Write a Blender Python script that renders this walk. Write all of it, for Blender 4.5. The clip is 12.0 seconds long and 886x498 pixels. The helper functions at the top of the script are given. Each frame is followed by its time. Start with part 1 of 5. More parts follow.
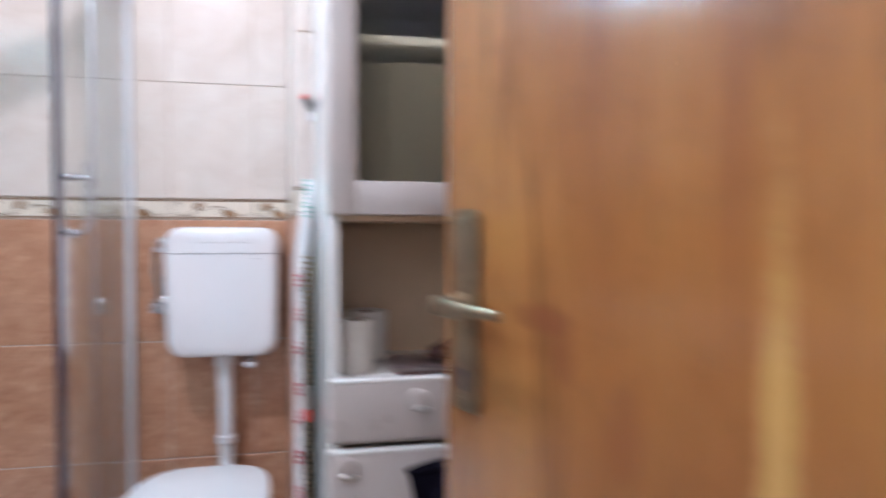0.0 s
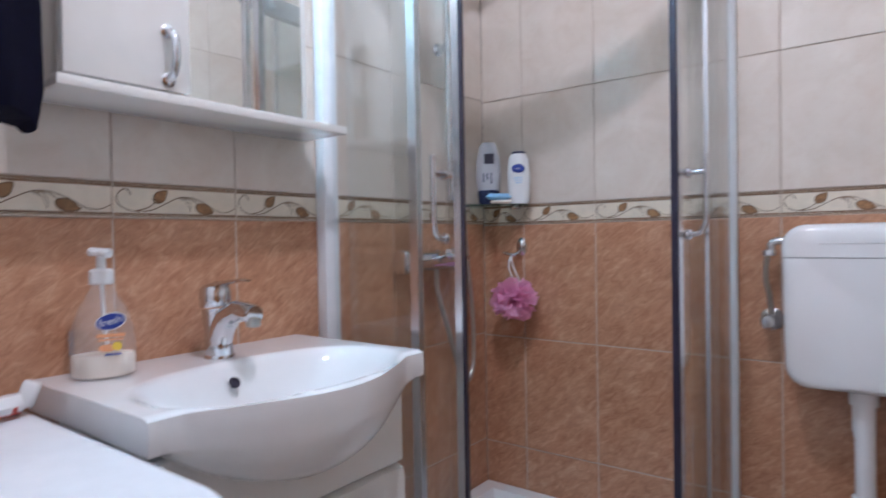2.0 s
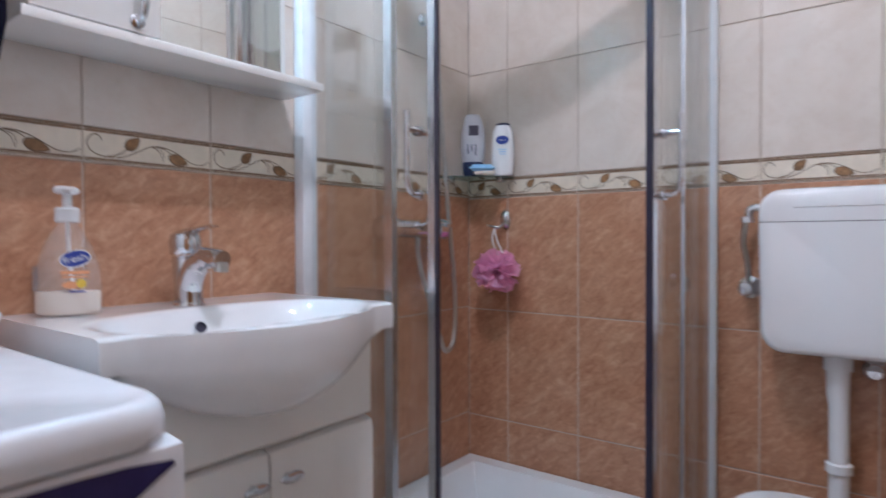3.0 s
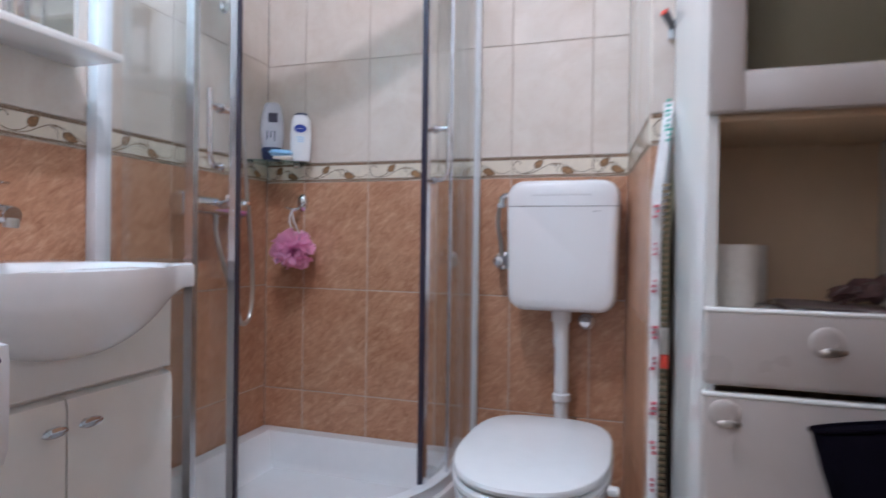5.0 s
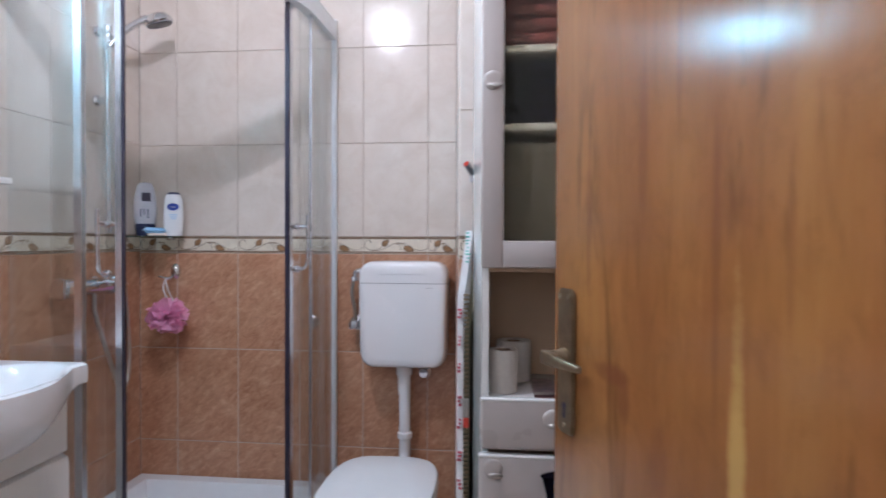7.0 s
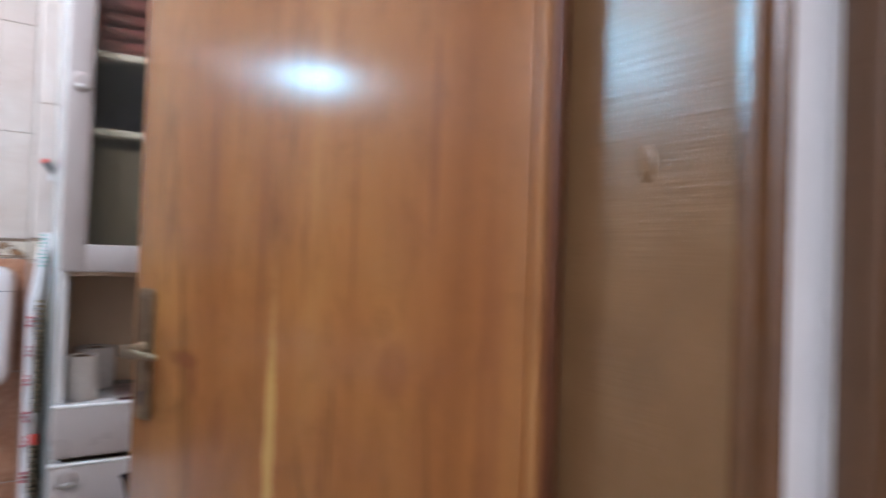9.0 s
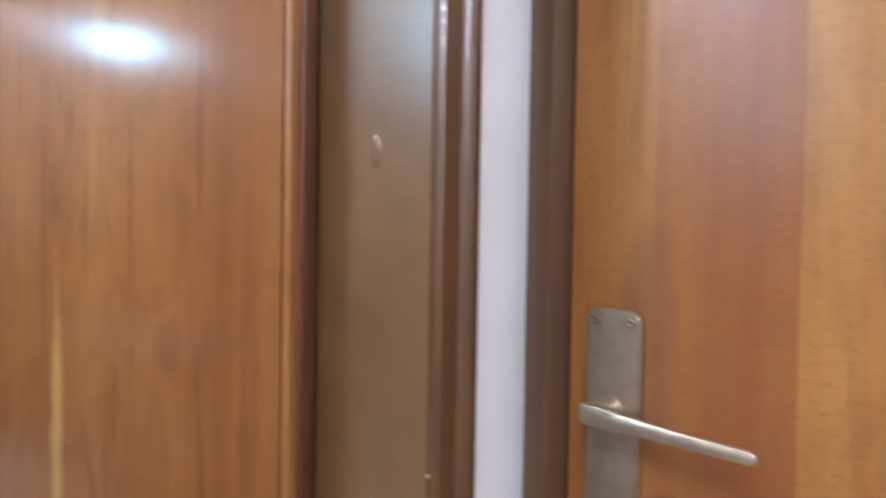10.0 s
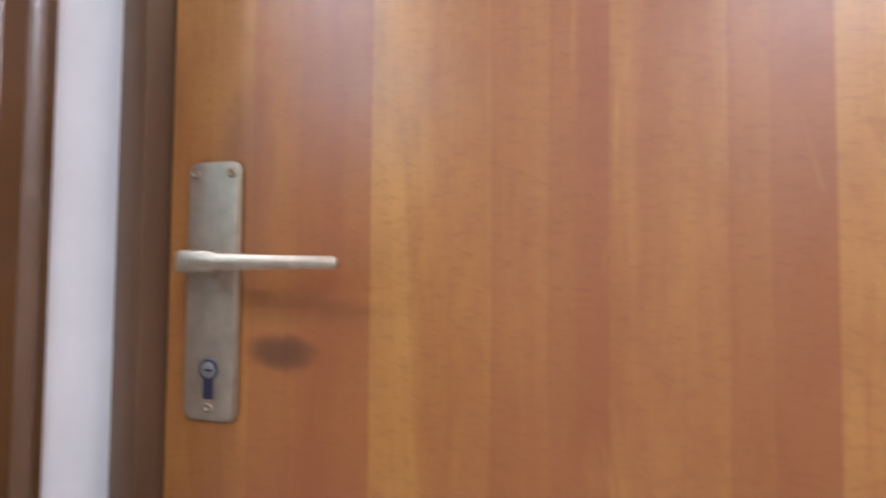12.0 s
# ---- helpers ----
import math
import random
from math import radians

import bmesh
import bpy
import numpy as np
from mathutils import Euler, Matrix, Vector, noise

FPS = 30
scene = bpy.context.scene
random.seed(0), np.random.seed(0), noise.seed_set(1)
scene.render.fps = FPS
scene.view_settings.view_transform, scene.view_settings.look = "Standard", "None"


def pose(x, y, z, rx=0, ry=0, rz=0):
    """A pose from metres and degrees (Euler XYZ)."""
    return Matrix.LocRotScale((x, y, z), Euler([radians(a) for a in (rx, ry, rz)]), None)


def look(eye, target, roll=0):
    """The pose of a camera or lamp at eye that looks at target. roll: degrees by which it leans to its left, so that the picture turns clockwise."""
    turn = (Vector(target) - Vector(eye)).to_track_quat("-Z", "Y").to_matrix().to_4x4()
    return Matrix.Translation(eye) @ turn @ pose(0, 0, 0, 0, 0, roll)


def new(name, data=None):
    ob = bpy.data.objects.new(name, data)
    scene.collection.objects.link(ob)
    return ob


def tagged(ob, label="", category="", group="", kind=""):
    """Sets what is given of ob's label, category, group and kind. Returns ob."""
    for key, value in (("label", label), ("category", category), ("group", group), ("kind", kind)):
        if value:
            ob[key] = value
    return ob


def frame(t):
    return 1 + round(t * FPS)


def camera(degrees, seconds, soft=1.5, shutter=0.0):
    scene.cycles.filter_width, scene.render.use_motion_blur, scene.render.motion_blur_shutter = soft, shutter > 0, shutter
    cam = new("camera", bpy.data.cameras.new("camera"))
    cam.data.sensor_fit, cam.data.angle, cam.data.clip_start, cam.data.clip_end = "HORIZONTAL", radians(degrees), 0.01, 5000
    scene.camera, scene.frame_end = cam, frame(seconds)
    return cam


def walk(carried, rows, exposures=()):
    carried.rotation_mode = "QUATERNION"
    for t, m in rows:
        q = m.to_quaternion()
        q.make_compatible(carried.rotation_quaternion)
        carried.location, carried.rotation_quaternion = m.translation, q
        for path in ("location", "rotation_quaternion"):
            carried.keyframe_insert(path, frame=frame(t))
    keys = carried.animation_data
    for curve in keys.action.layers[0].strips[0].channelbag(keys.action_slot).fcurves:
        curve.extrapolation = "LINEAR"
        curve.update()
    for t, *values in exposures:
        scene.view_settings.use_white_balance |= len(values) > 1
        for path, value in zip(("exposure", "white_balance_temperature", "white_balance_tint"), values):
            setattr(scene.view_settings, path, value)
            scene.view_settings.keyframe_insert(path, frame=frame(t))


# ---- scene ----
cam = camera(73.1, 12.0, soft=1.6, shutter=0.9)
PATH = [
    (0, (0.167, 0.109, 1.084), (0.537, 2.074, 1.035), 0.1),
    (0.5, (0.094, 0.259, 1.13), (-0.105, 2.248, 1.06), -0.5),
    (1, (-0.010, 0.324, 1.110), (-0.733, 2.188, 1.071), -1.1),
    (1.5, (-0.058, 0.325, 1.112), (-1.067, 2.050, 1.075), -1.1),
    (2, (-0.093, 0.329, 1.085), (-1.291, 1.929, 1.051), -1.0),
    (2.5, (-0.079, 0.355, 1.039), (-1.331, 1.914, 1.002), -0.7),
    (3, (-0.042, 0.364, 0.992), (-1.248, 1.958, 0.959), -0.2),
    (3.2, (-0.027, 0.364, 0.965), (-1.190, 1.990, 0.949), 0.0),
    (4.8, (0.051, 0.229, 0.907), (-0.626, 2.111, 0.890), 0.6),
    (5, (0.065, 0.196, 0.916), (-0.552, 2.099, 0.901), 0.8),
    (5.5, (0.094, 0.106, 0.977), (-0.371, 2.051, 0.960), 0.8),
    (6, (0.137, 0.023, 1.065), (-0.219, 1.991, 1.044), 0.6),
    (6.5, (0.194, -0.061, 1.149), (-0.088, 1.919, 1.124), 0.3),
    (6.7, (0.214, -0.106, 1.176), (-0.049, 1.877, 1.149), 0.2),
    (8.5, (0.210, -0.299, 1.179), (0.863, 1.591, 1.190), 2.0),
    (9, (0.229, -0.357, 1.172), (1.235, 1.371, 1.207), 2.0),
    (9.5, (0.270, -0.430, 1.192), (1.470, 1.170, 1.168), 0.9),
    (10, (0.305, -0.492, 1.178), (1.611, 1.021, 1.137), 0.9),
    (10.5, (0.321, -0.489, 1.119), (1.838, 0.813, 1.152), 1.5),
    (11, (0.315, -0.491, 1.083), (2.055, 0.492, 1.138), 1.3),
    (11.5, (0.319, -0.514, 1.046), (2.176, 0.227, 1.117), 0.6),
    (12, (0.325, -0.537, 1.015), (2.238, 0.044, 1.096), 0.6),
]
walk(cam, [(t, look(eye, target, roll)) for t, eye, target, roll in PATH],
     exposures=((0, 0.52), (1.0, 0.36), (2.0, -0.08), (3.2, -0.05), (5.0, 0.06), (5.5, 0.06), (6.5, -0.06), (8.5, 0.05), (9.5, 0.34), (10.0, 0.42), (12.0, 0.44)))

# ---- world and lamps ----
world = bpy.data.worlds.new("world")
scene.world = world
world.use_nodes = True
world.node_tree.nodes["Background"].inputs["Color"].default_value = (0.6, 0.7, 0.9, 1)
world.node_tree.nodes["Background"].inputs["Strength"].default_value = 0.05


def lamp(name, place, watts, colour, size):
    data = bpy.data.lights.new(name, "POINT")
    data.energy, data.color, data.shadow_soft_size = watts, colour, size
    ob = new(name, data)
    ob.location = place
    return ob


CEIL = 2.5
lamp("ceiling_bulb", (-0.44, 0.84, CEIL - 0.125), 33, (0.905, 0.92, 1.14), 0.03)
lamp("hall_bulb", (-0.7, -1.35, 2.30), 39, (0.87, 0.93, 1.17), 0.14)


# ---- materials ----
def nodes_of(name):
    m = bpy.data.materials.new(name)
    m.use_nodes = True
    t = m.node_tree
    return m, t, t.nodes["Principled BSDF"]


def add(t, kind, **inputs):
    n = t.nodes.new(kind)
    for key, value in inputs.items():
        n.inputs[key.replace("_", " ")].default_value = value
    return n


def coords(t, scale=(1, 1, 1), shift=True):
    """Object coordinates, moved by a random amount for each object."""
    tc = t.nodes.new("ShaderNodeTexCoord")
    mp = t.nodes.new("ShaderNodeMapping")
    mp.inputs["Scale"].default_value = scale
    t.links.new(tc.outputs["Object"], mp.inputs["Vector"])
    if shift:
        info = t.nodes.new("ShaderNodeObjectInfo")
        mul = t.nodes.new("ShaderNodeMath")
        mul.operation, mul.inputs[1].default_value = "MULTIPLY", 37.0
        t.links.new(info.outputs["Random"], mul.inputs[0])
        t.links.new(mul.outputs[0], mp.inputs["Location"])
    return mp.outputs["Vector"]


def ramp(t, source, stops, mode="LINEAR"):
    r = t.nodes.new("ShaderNodeValToRGB")
    r.color_ramp.interpolation = mode
    while len(r.color_ramp.elements) < len(stops):
        r.color_ramp.elements.new(0.5)
    for e, (p, c) in zip(r.color_ramp.elements, stops):
        e.position, e.color = p, (*c, 1)
    t.links.new(source, r.inputs["Fac"])
    return r.outputs["Color"]


def noise_of(t, vec, scale, detail=4.0, rough=0.6, distort=0.0):
    n = add(t, "ShaderNodeTexNoise", Scale=scale, Detail=detail, Roughness=rough, Distortion=distort)
    t.links.new(vec, n.inputs["Vector"])
    return n.outputs["Fac"]


def mix(t, a, b, fac, mode="MIX"):
    n = t.nodes.new("ShaderNodeMix")
    n.data_type, n.blend_type = "RGBA", mode
    if isinstance(fac, float):
        n.inputs["Factor"].default_value = fac
    else:
        t.links.new(fac, n.inputs["Factor"])
    for sock, v in ((n.inputs["A"], a), (n.inputs["B"], b)):
        if isinstance(v, tuple):
            sock.default_value = (*v, 1)
        else:
            t.links.new(v, sock)
    return n.outputs["Result"]


def bump(t, b, source, strength, distance=0.001):
    n = add(t, "ShaderNodeBump", Strength=strength, Distance=distance)
    t.links.new(source, n.inputs["Height"])
    t.links.new(n.outputs["Normal"], b.inputs["Normal"])


def plain(name, colour, rough=0.4, metal=0.0, mottle=0.06, scale=25.0, dent=0.05, coat=0.0):
    """A nearly plain surface with faint mottling, worn gloss and fine relief."""
    m, t, b = nodes_of(name)
    v = coords(t)
    f = noise_of(t, v, scale, 3.0)
    g = noise_of(t, v, scale * 0.15, 2.0)
    dark = tuple(c * (1 - mottle) for c in colour)
    lite = tuple(min(1.0, c * (1 + mottle * 0.6)) for c in colour)
    c1 = ramp(t, f, [(0.3, dark), (0.7, lite)])
    c2 = mix(t, c1, tuple(c * (1 - mottle * 0.8) for c in colour), ramp(t, g, [(0.45, (0, 0, 0)), (0.75, (1, 1, 1))]))
    t.links.new(c2, b.inputs["Base Color"])
    t.links.new(ramp(t, f, [(0.2, (rough * 0.85,) * 3), (0.8, (min(1, rough * 1.15),) * 3)]), b.inputs["Roughness"])
    b.inputs["Metallic"].default_value = metal
    b.inputs["Coat Weight"].default_value = coat
    if dent:
        bump(t, b, f, dent, 0.0006)
    return m


def brown_tile():
    m, t, b = nodes_of("brown_tile")
    v = coords(t)
    w = coords(t, (1.0, 2.3, 2.3))
    cloud = noise_of(t, v, 9.0, 5.0, 0.62, 0.8)
    rot = t.nodes.new("ShaderNodeMapping")
    rot.inputs["Rotation"].default_value = (0, radians(40), 0)
    t.links.new(v, rot.inputs["Vector"])
    wide = t.nodes.new("ShaderNodeMapping")
    wide.inputs["Scale"].default_value = (24, 24, 66)
    t.links.new(rot.outputs["Vector"], wide.inputs["Vector"])
    streak = noise_of(t, wide.outputs["Vector"], 1.0, 6.0, 0.7, 0.9)
    fine = noise_of(t, w, 120.0, 3.0)
    base = ramp(t, cloud, [(0.25, (0.37, 0.160, 0.086)), (0.5, (0.51, 0.258, 0.152)), (0.75, (0.63, 0.365, 0.238))])
    vein = ramp(t, streak, [(0.34, (0.28, 0.110, 0.054)), (0.50, (0.50, 0.250, 0.144)), (0.68, (0.76, 0.50, 0.345))])
    c = mix(t, base, vein, 0.45)
    c = mix(t, c, (0.22, 0.09, 0.05), ramp(t, fine, [(0.55, (0, 0, 0)), (0.8, (0.35, 0.35, 0.35))]))
    t.links.new(c, b.inputs["Base Color"])
    b.inputs["Roughness"].default_value = 0.30
    bump(t, b, streak, 0.12, 0.0008)
    return m


def cream_tile():
    m, t, b = nodes_of("cream_tile")
    v = coords(t)
    cloud = noise_of(t, v, 7.0, 5.0, 0.6, 1.0)
    fine = noise_of(t, v, 60.0, 4.0)
    c = ramp(t, cloud, [(0.25, (0.63, 0.54, 0.465)), (0.5, (0.69, 0.61, 0.54)), (0.8, (0.75, 0.68, 0.61))])
    c = mix(t, c, (0.62, 0.50, 0.40), ramp(t, fine, [(0.5, (0, 0, 0)), (0.8, (0.3, 0.3, 0.3))]))
    t.links.new(c, b.inputs["Base Color"])
    b.inputs["Roughness"].default_value = 0.14
    wavy = noise_of(t, v, 5.0, 2.0)
    bump(t, b, wavy, 0.25, 0.002)
    return m


def blotch(t, vec, x, z, half_w, half_h):
    """1 inside a soft-edged, ragged patch round (x, z) of the object's own frame, 0 outside."""
    rag = noise_of(t, vec, 14.0, 4.0, 0.65)
    sep = t.nodes.new("ShaderNodeSeparateXYZ")
    t.links.new(vec, sep.inputs[0])

    def calc(op, p, q):
        n = t.nodes.new("ShaderNodeMath")
        n.operation = op
        for i, v in enumerate((p, q)):
            if isinstance(v, (int, float)):
                n.inputs[i].default_value = v
            else:
                t.links.new(v, n.inputs[i])
        return n.outputs[0]
    dx = calc("DIVIDE", calc("SUBTRACT", sep.outputs["X"], x), half_w)
    dz = calc("DIVIDE", calc("SUBTRACT", sep.outputs["Z"], z), half_h)
    d = calc("ADD", calc("MULTIPLY", dx, dx), calc("MULTIPLY", dz, dz))
    d = calc("ADD", d, calc("MULTIPLY", calc("SUBTRACT", rag, 0.5), 1.6))
    return ramp(t, d, [(0.1, (1, 1, 1)), (1.0, (0, 0, 0))], "EASE")


def scaled(t, vec, scale, tilt=0.0):
    mp = t.nodes.new("ShaderNodeMapping")
    mp.inputs["Scale"].default_value = scale
    mp.inputs["Rotation"].default_value = (0, radians(tilt), 0)
    t.links.new(vec, mp.inputs["Vector"])
    return mp.outputs["Vector"]


def wood(name, light, mid, dark, rough, grain=(26, 26, 1.3), strips=(), hatching=0.0, flames=0.6, marks=(), across=None):
    """Varnished veneer with upright grain; strips: (place, redness) of the joined veneer leaves;
    marks: (x, z, half width, half height, colour, strength) of single stains, sap streaks and darker patches."""
    m, t, b = nodes_of(name)
    v = coords(t, (1, 1, 1), False)
    along = scaled(t, v, grain)
    g = noise_of(t, along, 1.0, 6.0, 0.62, 0.7)
    fine = noise_of(t, scaled(t, v, (95, 95, 9)), 1.0, 3.0)
    stain = noise_of(t, v, 3.0, 3.0, 0.6, 0.5)
    mottle = noise_of(t, scaled(t, v, (22, 22, 12), 20), 1.0, 5.0, 0.7, 0.6)
    c = ramp(t, g, [(0.22, dark), (0.48, mid), (0.75, light)])
    c = mix(t, c, dark, ramp(t, fine, [(0.5, (0, 0, 0)), (0.9, (0.28, 0.28, 0.28))]))
    if strips:
        sep = t.nodes.new("ShaderNodeSeparateXYZ")
        t.links.new(v, sep.inputs[0])
        wob = t.nodes.new("ShaderNodeMath")
        wob.operation, wob.inputs[1].default_value = "MULTIPLY_ADD", 0.008
        t.links.new(noise_of(t, along, 2.0, 2.0), wob.inputs[0])
        t.links.new(sep.outputs["X"], wob.inputs[2])
        c = mix(t, c, dark, ramp(t, wob.outputs[0], [(x, (k, k, k)) for x, k in strips], "CONSTANT"))
    if hatching:
        hatch = noise_of(t, scaled(t, v, (70, 70, 210), -35), 1.0, 4.0, 0.7, 0.4)
        c = mix(t, c, tuple(x * 0.6 for x in dark), ramp(t, hatch, [(0.5, (0, 0, 0)), (0.8, (hatching,) * 3)]))
    flame = noise_of(t, scaled(t, v, (13, 13, 1.5)), 1.0, 4.0, 0.6, 2.2)
    c = mix(t, c, tuple(x * 0.70 for x in dark), ramp(t, flame, [(0.55, (0, 0, 0)), (0.76, (flames,) * 3)], "EASE"))
    c = mix(t, c, light, ramp(t, flame, [(0.25, (0.5, 0.5, 0.5)), (0.38, (0, 0, 0))], "EASE"))
    c = mix(t, c, dark, ramp(t, stain, [(0.35, (0, 0, 0)), (0.9, (0.55, 0.55, 0.55))], "EASE"))
    c = mix(t, c, tuple(x * 0.85 for x in dark), ramp(t, mottle, [(0.48, (0, 0, 0)), (0.8, (0.45, 0.45, 0.45))]))
    for x, z, hw, hh, colour, strength in marks:
        spot = blotch(t, v, x, z, hw, hh)
        c = mix(t, c, colour, mix(t, (0.0, 0.0, 0.0), spot, strength))
    t.links.new(c, b.inputs["Base Color"])
    t.links.new(ramp(t, stain, [(0.1, (rough * 0.85,) * 3), (0.9, (rough * 1.2,) * 3)]), b.inputs["Roughness"])
    bump(t, b, noise_of(t, scaled(t, v, (45, 45, 3.5)), 1.0, 3.0), 0.40, 0.0016)
    if across:
        b.inputs["Anisotropic"].default_value = 0.75
        b.inputs["Coat Weight"].default_value = 0.10
        b.inputs["Coat Roughness"].default_value = 0.50
        way = add(t, "ShaderNodeCombineXYZ", X=across[0], Y=across[1], Z=0.0)
        t.links.new(way.outputs[0], b.inputs["Tangent"])
    return m


def brushed_paint(name, colour, rough):
    """Thick gloss paint with sideways brush ripples."""
    m, t, b = nodes_of(name)
    v = coords(t, (6, 6, 120), False)
    f = noise_of(t, v, 1.0, 3.0)
    g = noise_of(t, coords(t, (1, 1, 1), False), 6.0, 4.0)
    c = ramp(t, g, [(0.3, tuple(x * 0.82 for x in colour)), (0.7, tuple(x * 1.12 for x in colour))])
    t.links.new(c, b.inputs["Base Color"])
    b.inputs["Roughness"].default_value = rough
    b.inputs["Coat Weight"].default_value = 0.35
    b.inputs["Coat Roughness"].default_value = 0.27
    bump(t, b, f, 0.42, 0.0014)
    return m


def glass(name, tint=(0.965, 0.985, 0.985), rough=0.0):
    """Thin clear pane: mostly see-through, with a mirror sheen that grows at grazing angles."""
    m = bpy.data.materials.new(name)
    m.use_nodes = True
    t = m.node_tree
    t.nodes.remove(t.nodes["Principled BSDF"])
    out = t.nodes["Material Output"]
    tr = add(t, "ShaderNodeBsdfTransparent", Color=(*tint, 1))
    gl = add(t, "ShaderNodeBsdfGlossy", Roughness=rough)
    lw = add(t, "ShaderNodeLayerWeight", Blend=0.5)
    pw = t.nodes.new("ShaderNodeMath")
    pw.operation, pw.inputs[1].default_value = "POWER", 3.2
    t.links.new(lw.outputs["Facing"], pw.inputs[0])
    sm = t.nodes.new("ShaderNodeMath")
    sm.operation, sm.inputs[1].default_value, sm.inputs[2].default_value = "MULTIPLY_ADD", 0.75, 0.065
    t.links.new(pw.outputs[0], sm.inputs[0])
    mx = t.nodes.new("ShaderNodeMixShader")
    t.links.new(sm.outputs[0], mx.inputs[0])
    t.links.new(tr.outputs[0], mx.inputs[1])
    t.links.new(gl.outputs[0], mx.inputs[2])
    t.links.new(mx.outputs[0], out.inputs["Surface"])
    return m


def frosted():
    m, t, b = nodes_of("frosted_glass")
    b.inputs["Base Color"].default_value = (0.78, 0.75, 0.64, 1)
    b.inputs["Transmission Weight"].default_value = 0.985
    b.inputs["Roughness"].default_value = 0.45
    b.inputs["IOR"].default_value = 1.14
    b.inputs["Specular IOR Level"].default_value = 0.1
    return m


def glow(name, colour, strength):
    m, t, b = nodes_of(name)
    b.inputs["Base Color"].default_value = (0.9, 0.9, 0.9, 1)
    b.inputs["Emission Color"].default_value = (*colour, 1)
    b.inputs["Emission Strength"].default_value = strength
    return m


BROWN, CREAM = brown_tile(), cream_tile()
BORDER = plain("border_tile", (0.78, 0.70, 0.58), 0.2, mottle=0.08, scale=40)
LINE = plain("border_line", (0.27, 0.165, 0.10), 0.4, mottle=0.35, scale=90)
VINE = plain("vine_brown", (0.20, 0.12, 0.065), 0.4, mottle=0.4, scale=120)
BUD = plain("bud_ochre", (0.36, 0.19, 0.085), 0.4, mottle=0.5, scale=110)
GROUT_L = plain("grout_brown", (0.60, 0.49, 0.41), 0.9, mottle=0.15, scale=60, dent=0.3)
GROUT_U = plain("grout_cream", (0.50, 0.40, 0.32), 0.9, mottle=0.25, scale=60, dent=0.3)
PLASTER = plain("white_plaster", (0.80, 0.79, 0.77), 0.7, mottle=0.05, scale=14, dent=0.35)
# unseen floor, made paler so that it bounces more light upwards
FLOOR = plain("floor_tile", (0.60, 0.49, 0.40), 0.35, mottle=0.25, scale=9)
CERAMIC = plain("white_ceramic", (0.84, 0.84, 0.85), 0.08, mottle=0.02, coat=0.4, dent=0.0)
PLASTIC = plain("white_plastic", (0.80, 0.80, 0.81), 0.17, mottle=0.015, scale=6, dent=0.0)
SEAT = plain("seat_plastic", (0.83, 0.84, 0.85), 0.16, mottle=0.02, dent=0.0)
ENAMEL = plain("white_enamel", (0.82, 0.84, 0.88), 0.16, mottle=0.03, dent=0.03)
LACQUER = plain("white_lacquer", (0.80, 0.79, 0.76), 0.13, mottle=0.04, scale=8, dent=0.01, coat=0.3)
NICHE = plain("niche_board", (0.64, 0.45, 0.29), 0.5, mottle=0.06, scale=8)
# white cabinet fronts, with the shade they stand in mixed into the colour
SHADED_FOIL = plain("shaded_cabinet_foil", (0.52, 0.462, 0.43), 0.3, mottle=0.04, scale=8, dent=0.02)
CHROME = plain("chrome", (0.68, 0.69, 0.72), 0.07, 1.0, mottle=0.05, dent=0.0)
ALU = plain("aluminium", (0.72, 0.74, 0.78), 0.22, 1.0, mottle=0.08, dent=0.02)
PROFILE_W = plain("white_profile", (0.80, 0.82, 0.85), 0.3, mottle=0.04)
STEEL = plain("brushed_steel", (0.55, 0.53, 0.50), 0.35, 1.0, mottle=0.12, scale=60)
BRASS = plain("champagne_brass", (0.47, 0.39, 0.295), 0.44, 0.9, mottle=0.15, scale=60)
DULLBRASS = plain("worn_brass", (0.29, 0.222, 0.145), 0.38, 0.85, mottle=0.25, scale=60)
SEAL = plain("dark_seal", (0.03, 0.025, 0.05), 0.4, mottle=0.2)
BLACK = plain("black_plastic", (0.004, 0.003, 0.006), 0.8, mottle=0.3, scale=30, dent=0.3)
BLACK.node_tree.nodes["Principled BSDF"].inputs["Specular IOR Level"].default_value = 0.02
NAVY = plain("navy_cloth", (0.004, 0.004, 0.014), 0.95, mottle=0.4, scale=140, dent=0.6)
NAVY.node_tree.nodes["Principled BSDF"].inputs["Specular IOR Level"].default_value = 0.1
PINK = plain("pink_net", (1.0, 0.55, 0.76), 0.6, mottle=0.1, scale=70)
def net_glow(m, colour, share):
    """Lets light through the thin net."""
    t = m.node_tree
    tl = add(t, "ShaderNodeBsdfTranslucent", Color=(*colour, 1))
    mx = add(t, "ShaderNodeMixShader", Fac=share)
    t.links.new(t.nodes["Principled BSDF"].outputs[0], mx.inputs[1])
    t.links.new(tl.outputs[0], mx.inputs[2])
    t.links.new(mx.outputs[0], t.nodes["Material Output"].inputs["Surface"])


